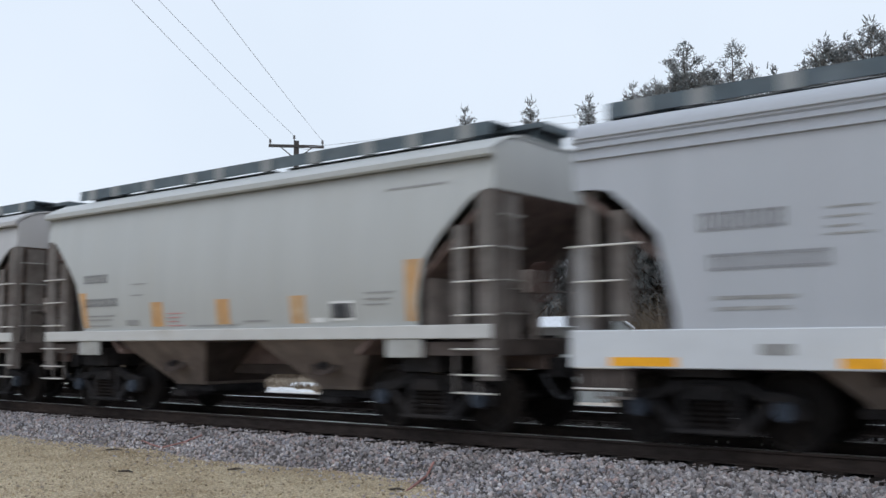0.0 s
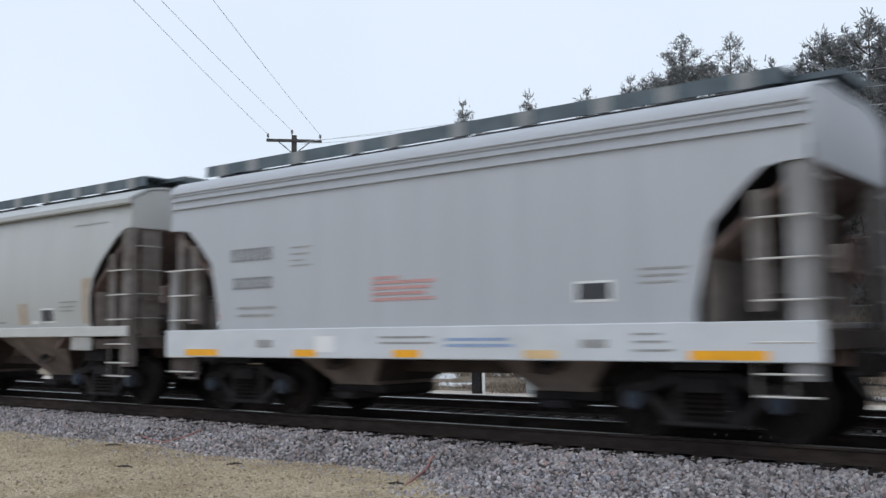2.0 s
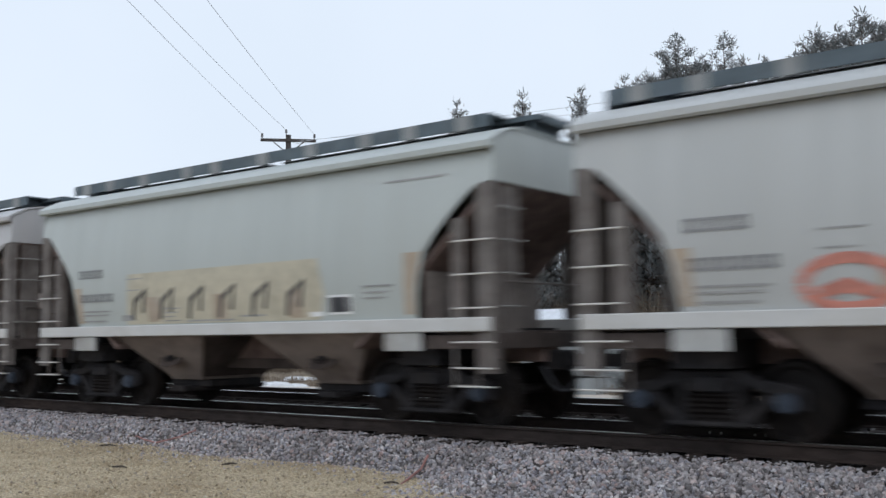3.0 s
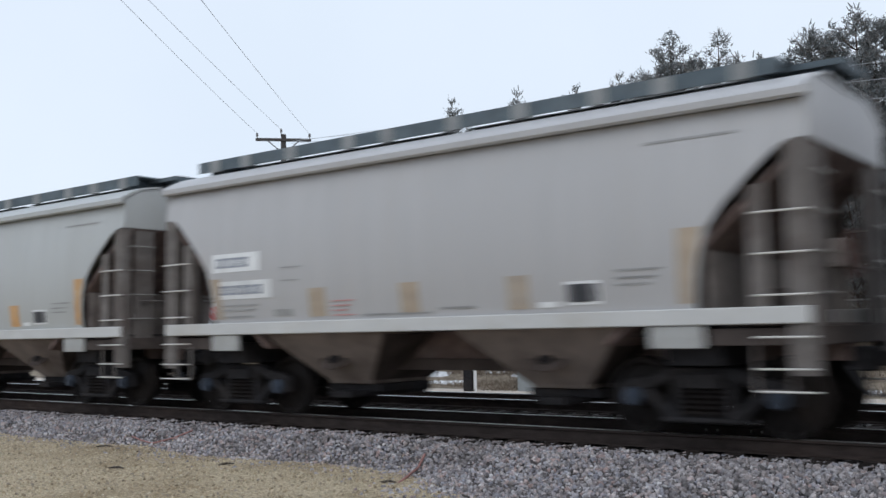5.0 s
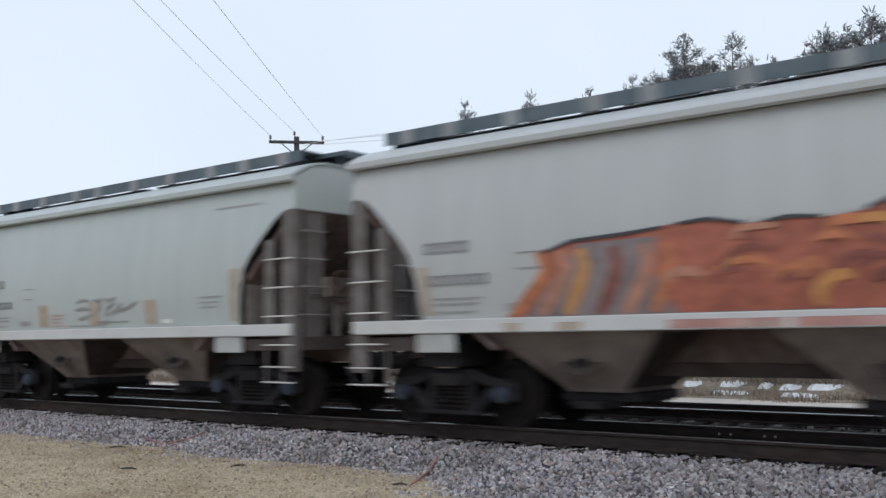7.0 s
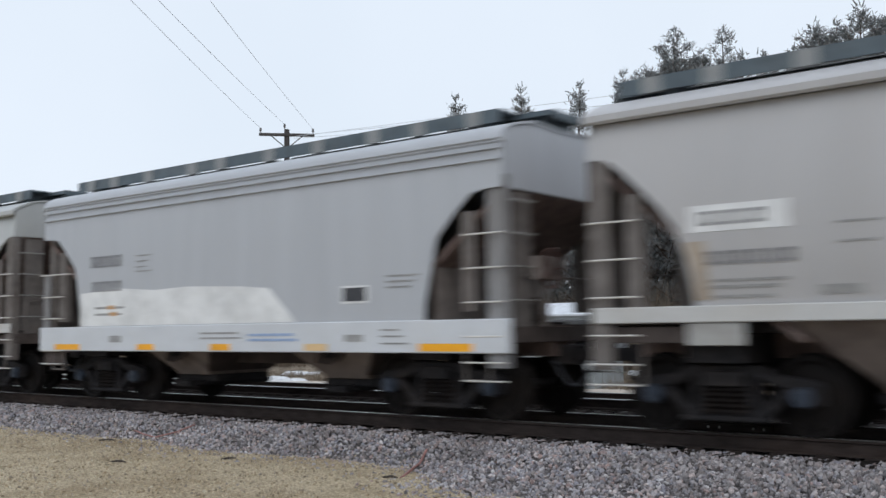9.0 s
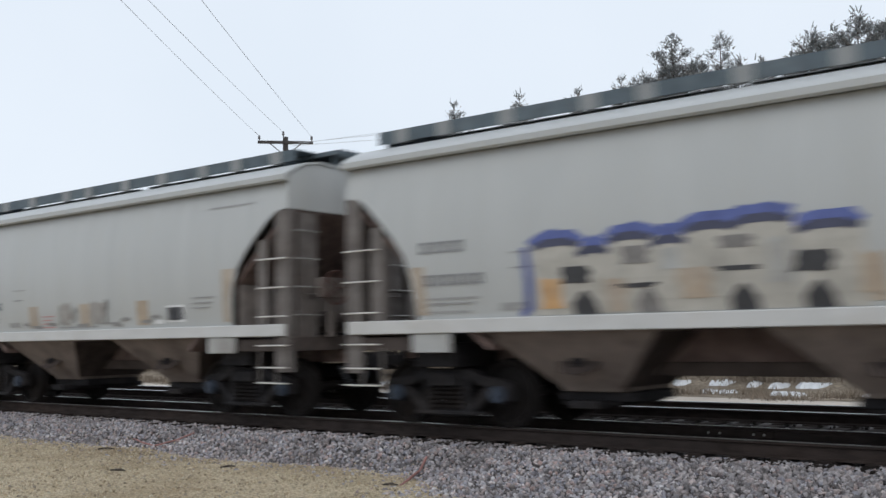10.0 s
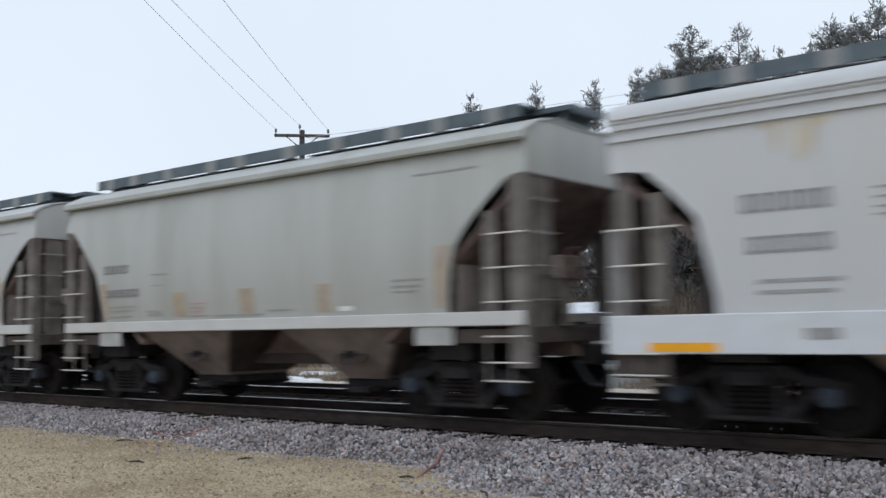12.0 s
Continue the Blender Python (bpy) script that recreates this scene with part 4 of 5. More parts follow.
BRAKE_WHEEL = mesh_of("brake_wheel", lambda bm: ([rod(bm, (5.66, -0.6 + 0.27 * math.cos(a), 2.06 + 0.27 * math.sin(a)), (5.66, -0.6 + 0.27 * math.cos(a + 0.45), 2.06 + 0.27 * math.sin(a + 0.45)), 0.018, sides=6) for a in np.arange(0, 6.28, 0.4488)],
                                                     [rod(bm, (5.66, -0.6, 2.06), (5.66, -0.6 + 0.27 * math.cos(a), 2.06 + 0.27 * math.sin(a)), 0.012, sides=5) for a in (0, 1.26, 2.51, 3.77, 5.03)]))
BRAKE_BOX = mesh_of("brake_box", lambda bm: (box(bm, 5.48, 5.62, -0.88, -0.32, 1.90, 2.22), box(bm, 5.50, 5.56, -0.66, -0.54, 1.27, 1.90), rod(bm, (5.62, -0.6, 2.06), (5.66, -0.6, 2.06), 0.04, sides=8)), 0.012)
HOSE = mesh_of("air_hose", lambda bm: sweep(bm, [(5.5 + 0.60 * q, -0.35, 0.80 - 0.33 * math.sin(q * 2.9)) for q in np.arange(0, 1.01, 0.1)], 0.022))
RIBS = [mesh_of(f"roof_rib_{i}", lambda bm: prism(bm, [(-1.552, z - 0.020), (-1.588, z - 0.016), (-1.588, z), (-1.545, z + 0.008)], "x", -5.48, 5.48)) for i, z in enumerate((3.48, 3.62, 3.75))]


def rectangle(x0, x1, z0, z1):
    return [(x0, z0), (x1, z0), (x1, z1), (x0, z1)]


def cut(outline, level, keep_above):
    """The part of an outline of (x, z) points above or below a level."""
    kept = []
    for (x0, z0), (x1, z1) in zip(outline, outline[1:] + outline[:1]):
        in0, in1 = (z0 >= level) == keep_above, (z1 >= level) == keep_above
        if in0:
            kept.append((x0, z0))
        if in0 != in1:
            kept.append((x0 + (x1 - x0) * (level - z0) / (z1 - z0), level))
    return kept


def on_side(kind, shapes, lift=0.006):
    """Flat shapes of (x, z) points laid on the car's near side, following its curve."""
    def build(bm):
        for outline in shapes:
            rest = list(outline)
            for level in [z for z, _ in SIDE[kind]] + [9.0]:
                strip, rest = cut(rest, level, False), cut(rest, level, True)
                if len(strip) > 2:
                    a = [bm.verts.new((x, -(along(SIDE[kind], z) + lift), z)) for x, z in strip]
                    b = [bm.verts.new((x, -(along(SIDE[kind], z) + lift - 0.004), z)) for x, z in strip]
                    n = len(strip)
                    bm.faces.new(a)
                    for i in range(n):
                        bm.faces.new((a[i], a[(i + 1) % n], b[(i + 1) % n], b[i]))
                if len(rest) < 3:
                    break
    return build


def blob(x, z, w, h, r, n=14):
    return [(x + w * math.cos(2 * math.pi * i / n) * r.uniform(0.75, 1.15), z + h * math.sin(2 * math.pi * i / n) * r.uniform(0.75, 1.15)) for i in range(n)]


def block(x, z, w, h, r):
    """A slanted letter block with broken edges."""
    lean = r.uniform(-0.08, 0.14)
    ring = [(-1, -1), (-0.3, -0.9), (0.35, -1), (1, -0.95), (0.9, -0.3), (1.05, 0.2), (0.85, 0.9), (0.2, 1.0), (-0.2, 0.85), (-0.9, 1.0), (-1.05, 0.3), (-0.85, -0.3)]
    return [(x + w * (a + lean * c) * r.uniform(0.88, 1.1), z + h * c * r.uniform(0.92, 1.05)) for a, c in ring]


def swash(points, width):
    """A brush stroke along points, as one outline."""
    left, right = [], []
    for i, (x, z) in enumerate(points):
        ax, az = points[max(0, i - 1)]
        bx, bz = points[min(len(points) - 1, i + 1)]
        d = math.hypot(bx - ax, bz - az) or 1
        nx, nz = -(bz - az) / d, (bx - ax) / d
        w = width * (0.55 + 0.45 * math.sin(math.pi * (i + 0.5) / len(points)))
        left.append((x + nx * w, z + nz * w))
        right.append((x - nx * w, z - nz * w))
    return left + right[::-1]


def spray(car, kind, name, shapes, material, level, label=""):
    one(name, on_side(kind, shapes, 0.006 + 0.005 * level), material, car, label)


RUST_WASH = [shader("rust_wash", c, 0.55, 0, 0.12, 3, 0) for c in ((0.52, 0.50, 0.44), (0.52, 0.46, 0.37), (0.50, 0.43, 0.31))]


def graffiti(car, kind, style, r):
    if style == "orange_letters":
        maroon = shader("spray_maroon", (0.22, 0.07, 0.055), 0.6, 0, 0.25, 6, 0)
        mauve = shader("spray_dusty_mauve", (0.215, 0.175, 0.175), 0.6, 0, 0.25, 4, 0, tint=(0.15, 0.12, 0.125), amount=0.5)
        salmon = shader("spray_salmon", (0.47, 0.22, 0.145), 0.6, 0, 0.2, 6, 0)
        spray(car, kind, "graffiti_ground", [[(-2.75, 1.49), (-2.35, 1.75), (-1.98, 2.08), (-2.15, 2.28), (-1.7, 2.40), (-0.9, 2.44), (-0.4, 2.50), (0.1, 2.53), (0.55, 2.44), (1.0, 2.48), (1.4, 2.44), (1.75, 2.48), (2.05, 2.60), (2.5, 2.62), (2.72, 2.42), (2.78, 2.16), (3.2, 2.08), (3.38, 2.02), (3.45, 1.49)]], SPRAY_RED, 2.0)
        spray(car, kind, "graffiti_fade", [[(-2.45, 1.49), (-0.35, 1.49), (-0.62, 1.95), (-0.55, 2.38), (-1.6, 2.36), (-1.82, 2.08)]], mauve, 2.5)
        flames = [(-2.62, 0.55, SPRAY_ORANGE), (-2.2, 0.42, salmon), (-1.82, 0.30, SPRAY_YELLOW), (-1.35, 0.28, maroon), (-1.0, 0.34, salmon), (-0.62, 0.22, SPRAY_ORANGE)]
        for n, (x, sweep_by, m) in enumerate(flames):
            p = [(x, 1.50), (x + sweep_by * 0.35, 1.68), (x + sweep_by * 0.75, 1.88), (x + sweep_by, 2.08), (x + sweep_by * 0.8, 2.30)]
            spray(car, kind, "graffiti_flame", [swash(p, 0.085)], m, 3.0 + 0.1 * n)
        for n in range(30):
            x, z, wide = r.uniform(-0.4, 3.05), r.uniform(1.62, 2.30), r.uniform(0.14, 0.34)
            top = 1.98 if x > 2.5 else 2.40
            first, span = r.uniform(0.2, 1.4), r.uniform(1.5, 2.6)
            p = [(x + wide * math.cos(first + span * i / 6), min(top, max(1.52, z + wide * 0.75 * math.sin(first + span * i / 6)))) for i in range(7)]
            spray(car, kind, "graffiti_arc", [swash(p, r.uniform(0.035, 0.075))], (maroon, salmon, SPRAY_ORANGE, maroon, SPRAY_YELLOW)[n % 5], 3.6 + 0.09 * n)
        for p in ([(-2.1, 2.28), (-1.7, 2.40), (-0.9, 2.44), (-0.45, 2.48)], [(-0.3, 2.50), (0.1, 2.53), (0.5, 2.45)], [(0.75, 2.45), (1.0, 2.48), (1.35, 2.45)], [(1.8, 2.50), (2.1, 2.60), (2.5, 2.61)], [(2.9, 2.12), (3.15, 2.08), (3.4, 2.02)]):
            spray(car, kind, "graffiti_edge", [swash(p, 0.022)], SPRAY_BLACK, 6.6)
        over = shader("spray_thin_red", (0.42, 0.22, 0.19), 0.6, 0, 0.2, 3, 0, tint=(0.47, 0.40, 0.38), amount=0.6)
        for x0, x1, m in ((-2.75, -2.5, TAN), (-1.95, -1.6, TAN), (-0.45, 0.9, over), (1.0, 3.4, over)):
            bar(car, kind, "graffiti_sill", x0, x1, 1.31, 1.41, m, 0.104)
    elif style == "blue_letters":
        def lay(name, shape, m, level):
            spray(car, kind, name, [[(-2.33 + (x + 2.45) * 1.07, 1.49 + (z - 1.49) * 0.86) for x, z in shape]], m, level)
        body = shader("spray_dull_cream", (0.44, 0.42, 0.38), 0.6, 0, 0.12, 6, 0)
        navy = shader("spray_navy", (0.06, 0.065, 0.11), 0.6, 0, 0.2, 6, 0)
        smoke = shader("spray_smoke", (0.20, 0.19, 0.185), 0.6, 0, 0.25, 6, 0)
        caps = [(-2.32, -1.72, 2.52), (-1.74, -1.34, 2.38), (-1.34, -0.80, 2.53), (-0.82, -0.42, 2.44), (-0.44, 0.12, 2.58), (0.08, 0.70, 2.62), (0.74, 1.36, 2.48)]
        for n, (x0, x1, z) in enumerate(caps):
            m, w = (x0 + x1) / 2, x1 - x0
            lay("graffiti_glow", blob(m, z + 0.06, w * 0.6, 0.16, r), SPRAY_BLUE, 0.1 * n)
            lay("graffiti_letter", [(x0 - 0.06, 1.49), (x1 + 0.05, 1.49), (x1, 1.9), (x1 + 0.03, z), (m, z + 0.04), (x0 - 0.03, z - 0.03), (x0 + 0.03, 1.9)], body, 0.8 + 0.05 * n)
            lay("graffiti_cap", swash([(x0, z - 0.06), (x0 + w * 0.25, z + 0.01), (x0 + w * 0.7, z + 0.015), (x1, z - 0.04)], 0.06), navy, 1.8)
        lay("graffiti_glow", swash([(-2.45, 2.5), (-2.42, 2.0), (-2.44, 1.6), (-2.55, 1.49)], 0.06), SPRAY_BLUE, 0.9)
        for x, z, w, h, m in ((-1.78, 2.05, 0.20, 0.13, SPRAY_BLACK), (0.90, 2.06, 0.19, 0.14, SPRAY_BLACK), (-1.02, 2.28, 0.17, 0.13, smoke), (0.12, 2.36, 0.18, 0.09, smoke), (-1.05, 1.86, 0.26, 0.035, SPRAY_BLACK), (0.14, 2.02, 0.22, 0.035, SPRAY_BLACK), (-2.12, 1.80, 0.15, 0.24, ORANGE), (-1.28, 1.74, 0.13, 0.24, TAN), (-0.34, 1.86, 0.19, 0.22, TAN), (1.45, 1.88, 0.13, 0.26, TAN), (-0.6, 2.2, 0.12, 0.15, TAB_GREY), (0.55, 2.1, 0.10, 0.3, TAB_GREY)):
            lay("graffiti_block", block(x, z, w, h, r), m, 2.2)
        for x, w, m in ((-1.68, 0.17, SPRAY_BLACK), (-0.88, 0.15, smoke), (0.18, 0.16, SPRAY_BLACK), (0.94, 0.16, SPRAY_BLACK)):
            lay("graffiti_drop", [(x - w * 0.9, 1.49), (x + w, 1.49), (x + w * 0.8, 1.66), (x + w * 0.15, 1.83), (x - w * 0.3, 1.80), (x - w, 1.64)], m, 2.2)
        for stroke in ([(1.68, 2.33), (1.9, 2.37), (2.15, 2.30), (2.45, 2.36), (2.9, 2.33)], [(1.75, 2.22), (2.05, 2.26), (2.3, 2.18), (2.6, 2.22)], [(1.7, 2.10), (2.1, 2.06), (2.5, 2.10), (2.95, 2.07)], [(2.2, 2.45), (2.5, 2.48), (2.85, 2.44)], [(1.75, 1.72), (2.1, 1.69), (2.4, 1.74)]):
            lay("graffiti_scrawl", swash(stroke, 0.024), navy, 1.0)
        lay("graffiti_block", [(2.30, 1.70), (2.85, 1.70), (2.85, 1.76), (2.62, 1.78), (2.55, 2.02), (2.42, 2.02), (2.45, 1.78)], navy, 1.2)
        lay("graffiti_block", rectangle(1.75, 2.25, 1.76, 1.80), WHITEINK, 1.2)
    elif style == "dark_scrawl":
        haze = shader("spray_pale_grey", (0.36, 0.34, 0.32), 0.6, 0, 0.2, 6, 0)
        for x, w in ((-0.65, 0.24), (0.42, 0.26)):
            spray(car, kind, "graffiti_haze", [blob(x, 1.80, w, 0.22, r)], haze, 0.05)
            for n in range(6):
                a = x - w + n * w * 0.4 + r.uniform(-0.04, 0.04)
                p = [(a, 1.55 + r.uniform(0, 0.1)), (a + r.uniform(-0.06, 0.10), 1.72), (a + r.uniform(-0.04, 0.12), 1.80 + r.uniform(0.02, 0.20)), (a + r.uniform(0.0, 0.16), 1.9 + r.uniform(-0.12, 0.14))]
                spray(car, kind, "graffiti_stroke", [swash(p, 0.035)], SPRAY_GREY if n % 2 else haze, 0.6 + 0.2 * n)
        for x0, x1, z in ((-2.2, -1.95, 1.60), (-1.9, -1.5, 1.57), (-1.3, -1.0, 1.62), (-0.3, 0.1, 1.58), (0.85, 1.15, 1.56), (1.12, 1.4, 1.63), (1.75, 2.1, 1.60), (2.05, 2.3, 1.66)):
            spray(car, kind, "graffiti_dash", [swash([(x0, z), ((x0 + x1) / 2, z + r.uniform(-0.03, 0.05)), (x1, z + r.uniform(-0.03, 0.03))], 0.032)], SPRAY_GREY, 0.5)
    elif style == "red_ring":
        ring = [(-2.29 + 0.47 * math.cos(a), 1.74 + 0.26 * math.sin(a)) for a in np.arange(0, 6.4, 0.35)]
        pale = shader("spray_faded_red", (0.55, 0.22, 0.17), 0.6, 0, 0.25, 6, 0)
        for a, b in zip(ring, ring[1:]):
            spray(car, kind, "graffiti_ring", [swash([a, b], 0.07)], pale, 0.6)
        spray(car, kind, "graffiti_face", [swash([(-2.6, 1.64), (-2.3, 1.72), (-2.0, 1.62)], 0.08)], pale, 0.9)
    elif style == "yellow_letters":
        spray(car, kind, "graffiti_ground", [[(-2.6, 1.5), (2.3, 1.5), (2.42, 1.9), (2.3, 2.42), (-2.5, 2.4)]], SPRAY_CREAM, 0)
        for i in range(6):
            x = -2.2 + i * 0.8
            spray(car, kind, "graffiti_stroke", [swash([(x - 0.2, 1.58), (x - 0.12, 1.9), (x + 0.2, 2.1), (x + 0.1, 1.7)], 0.05)], SPRAY_BLACK, 1.8)
    elif style == "grey_letters":
        rows = [[(-0.55, 1.98), (-0.35, 2.03), (-0.1, 2.0)], [(-0.6, 1.84), (-0.35, 1.87), (-0.08, 1.84)], [(-0.52, 1.66), (-0.3, 1.70), (0.0, 1.74)], [(0.02, 2.03), (0.15, 1.98), (0.3, 2.04)], [(0.38, 2.04), (0.55, 1.98), (0.75, 2.05)],
                [(0.1, 1.72), (0.25, 1.9), (0.3, 2.02)], [(0.4, 1.70), (0.5, 1.86), (0.7, 1.94)], [(0.55, 1.74), (0.75, 1.80), (0.95, 1.93)], [(0.85, 1.80), (1.1, 1.84), (1.42, 1.95)], [(0.1, 1.60), (0.3, 1.59), (0.5, 1.61)]]
        for i, p in enumerate(rows):
            spray(car, kind, "graffiti_stroke", [swash(p, 0.032)], SPRAY_GREY, 0.5 + 0.1 * i)
    elif style == "rust_stains":
        for x in (-3.3, -1.6, 0.5, 2.8, 4.9):
            for n in range(9):
                a = x + r.gauss(0, 0.22)
                low = 3.44 - abs(r.gauss(0.32, 0.18))
                w = r.uniform(0.03, 0.09)
                spray(car, kind, "rust_run", [[(a - w, 3.44), (a + w, 3.44), (a + w * 0.8, (3.44 + low) / 2), (a + w * 0.2, low), (a - w * 0.4, low + 0.04), (a - w * 0.9, (3.44 + low) / 2)]], RUST_WASH[n % 3], 0.1 * n - 0.4)
    elif style == "white_patch":
        spray(car, kind, "paint_patch", [[(-4.2, 1.39), (1.66, 1.39), (1.4, 1.62), (1.05, 1.93), (0.4, 1.98), (-1.0, 2.03), (-1.9, 2.0), (-3.0, 2.07), (-3.7, 2.03), (-4.2, 2.0)]], WHITEINK, 0, "fresh white repaint patch")
        for x, z in ((-3.2, 1.70), (-3.12, 1.58)):
            bar(car, kind, "paint_dab", x - 0.1, x + 0.1, z - 0.01, z + 0.06, ORANGE, 0.012)


def bar(car, kind, name, x0, x1, z0, z1, material, lift=0.008, label=""):
    key = f"{name}_{kind}_{x0:.2f}_{x1:.2f}_{z0:.2f}_{z1:.2f}"
    return part(name, mesh_of(key, on_side(kind, [rectangle(x0, x1, z0, z1)], lift)), material, car, label)


def characters(car, kind, name, x0, x1, z0, z1, n, material):
    step = (x1 - x0) / n
    for i in range(n):
        a, c, w, h = x0 + i * step, x0 + (i + 0.66) * step, 0.034, 0.036
        ring = [(a, z0), (c, z0), (c, z1), (a, z1), (a, (z0 + z1) / 2 + 0.001), (a + w, (z0 + z1) / 2 + 0.001), (a + w, z1 - h), (c - w, z1 - h), (c - w, z0 + h), (a + w, z0 + h), (a + w, (z0 + z1) / 2), (a, (z0 + z1) / 2)]
        part(name, mesh_of(f"{name}_{kind}_{i}_{n}", on_side(kind, [ring], 0.010)), material, car)


def lines(car, kind, name, x0, x1, tops, thick, material, lift=0.008):
    for i, z in enumerate(tops):
        bar(car, kind, name, x0, x1 - 0.08 * (i % 3), z, z + thick, material, lift)


def markings(car, kind, pads, plates, r, spare=False, seed=0):
    """Stencils, pads and reflectors of one car."""
    ink = PANEL_INK if plates and plates != "upper" else STENCIL
    if kind == "round":
        if plates:
            bar(car, kind, "number_panel", -4.18, -3.05, 2.30, 2.60, WHITEINK, 0.005, "white number panel")
            if plates != "upper":
                bar(car, kind, "number_panel", -4.10, -2.80, 1.86, 2.15, WHITEINK, 0.005, "white number panel")
        characters(car, kind, "reporting_mark", -4.05, -3.25, 2.37, 2.53, 4, ink)
        characters(car, kind, "number_mark", -4.0, -2.95, 1.93, 2.08, 6, STENCIL if plates == "upper" else ink)
        lines(car, kind, "load_line", -3.95, -3.1, (1.74, 1.67, 1.56), 0.03, GREYINK)
        lines(car, kind, "data_line", -2.55, -2.1, (2.30, 2.10), 0.022, GREYINK)
        bar(car, kind, "small_stencil", -2.75, -2.35, 1.57, 1.67, GREYINK)
        for x in (-1.8, 0.0, 1.8):
            bar(car, kind, "pad", x - 0.17, x + 0.17, 1.54, 1.97, pads)
        one("end_pad", on_side(kind, [[(3.98, 1.54), (4.14, 1.54), (4.17, 1.9), (4.24, 2.15), (4.30, 2.40), (4.0, 2.40)]]), pads, car)
        one("end_pad", on_side(kind, [[(-4.14, 1.54), (-3.98, 1.54), (-4.0, 2.2), (-4.24, 2.2), (-4.17, 1.9)]]), pads, car)
        if seed not in (12, 13, 17, 21):
            bar(car, kind, "service_panel", 2.50, 2.97, 1.57, 1.86, WHITEINK, 0.005, "white service panel")
            bar(car, kind, "service_ink", 2.51, 2.96, 1.61, 1.82, STENCIL, 0.010)
            bar(car, kind, "service_square", 2.58, 2.84, 1.605, 1.825, BLACK, 0.014)
        bar(car, kind, "small_panel", 2.10, 2.38, 1.55, 1.62, WHITEINK)
        lines(car, kind, "notice_line", -0.9, 0.35, (1.525,), 0.03, GREYINK)
        lines(car, kind, "notice_line", 3.2, 3.8, (1.95, 1.86, 1.78), 0.025, GREYINK)
        lines(car, kind, "notice_line", -1.5, -1.05, (1.75, 1.68, 1.61, 1.54), 0.022, REDINK if r.random() < 0.5 else GREYINK)
        lines(car, kind, "notice_line", 0.5, 1.1, (1.58,), 0.03, GREYINK)
        lines(car, kind, "notice_line", 3.6, 4.7, (3.42,), 0.03, GREYINK)
    else:
        if plates:
            bar(car, kind, "number_panel", -4.0, -2.75, 2.42, 2.72, WHITEINK, 0.005, "white number panel")
            bar(car, kind, "number_panel", -3.95, -2.7, 1.98, 2.24, WHITEINK, 0.005, "white number panel")
        characters(car, kind, "reporting_mark", -3.85, -2.85, 2.47, 2.68, 6, ink)
        if seed == 0:
            characters(car, kind, "number_mark", -3.75, -2.38, 2.02, 2.21, 7, ink)
        else:
            characters(car, kind, "number_mark", -3.8, -2.85, 2.02, 2.21, 5, ink)
        lines(car, kind, "load_line", -3.7, -2.8, (1.70, 1.58), 0.04, GREYINK)
        lines(car, kind, "data_line", -2.45, -2.0, (2.62, 2.52, 2.42, 2.34), 0.022, GREYINK)
        if not spare:
            lines(car, kind, "safety_line", -0.75, 0.4, (1.99, 1.91, 1.83, 1.75), 0.045, REDINK)
        if not spare:
            bar(car, kind, "safety_line", -0.75, -0.25, 2.06, 2.10, REDINK)
        bar(car, kind, "service_panel", 2.62, 3.14, 1.64, 1.9, WHITEINK, 0.005, "white service panel")
        bar(car, kind, "service_ink", 2.66, 3.10, 1.675, 1.87, BLACK, 0.010)
        lines(car, kind, "notice_line", 3.5, 4.1, (2.0, 1.92, 1.84), 0.025, GREYINK)
        for x, m, w in ((-4.6, YELLOW, 0.42), (-2.12, YELLOW, 0.24), (-0.1, YELLOW, 0.24), (2.1, PALE_ORANGE, 0.24), (4.55, YELLOW, 0.45)):
            bar(car, kind, "reflector", x - w, x + w, 0.955, 1.06, m, 0.030)
        lines(car, kind, "sill_line", 0.6, 1.7, (1.10, 1.18), 0.04, BLUEINK, 0.030)
        lines(car, kind, "sill_line", -0.6, 0.4, (1.14, 1.22), 0.03, GREYINK, 0.030)
        lines(car, kind, "sill_line", 3.4, 3.9, (1.05, 1.15, 1.24), 0.025, GREYINK, 0.030)
        bar(car, kind, "sill_stencil", -3.2, -2.85, 1.09, 1.21, GREYINK, 0.030)
        bar(car, kind, "sill_stencil", 2.7, 3.05, 1.09, 1.19, GREYINK, 0.030)
        if not spare:
            bar(car, kind, "sill_notice", -1.9, -1.5, 1.02, 1.26, WHITEINK, 0.030)


def truck(car, x):
    """A two-axle truck; returns its wheelsets, which turn."""
    base = part("truck", BOLSTER, STEEL_DARK, car, at=pose(x, 0, 0))
    for turn in (pose(0, 0, 0), flip()):
        part("side_frame", SIDE_FRAME, STEEL_DARK, base, at=turn)
        for s in (-0.19, 0.0, 0.19):
            part("spring", SPRINGS, WHEEL, base, at=turn @ pose(s, 0, 0))
        for s in (-0.889, 0.889):
            part("bearing", ADAPTER, STEEL_DARK, base, at=turn @ pose(s, 0, 0.457))
            part("bearing_cap", CAP, BEARING, base, "dark blue-grey bearing cap", at=turn @ pose(s, 0, 0.457))
    part("brake_beam", BRAKE_BEAM, STEEL_DARK, base)
    return [part("wheelset", WHEELSET, WHEEL, base, "dark steel wheels on an axle", at=pose(s, 0, 0.457)) for s in (-0.889, 0.889)]


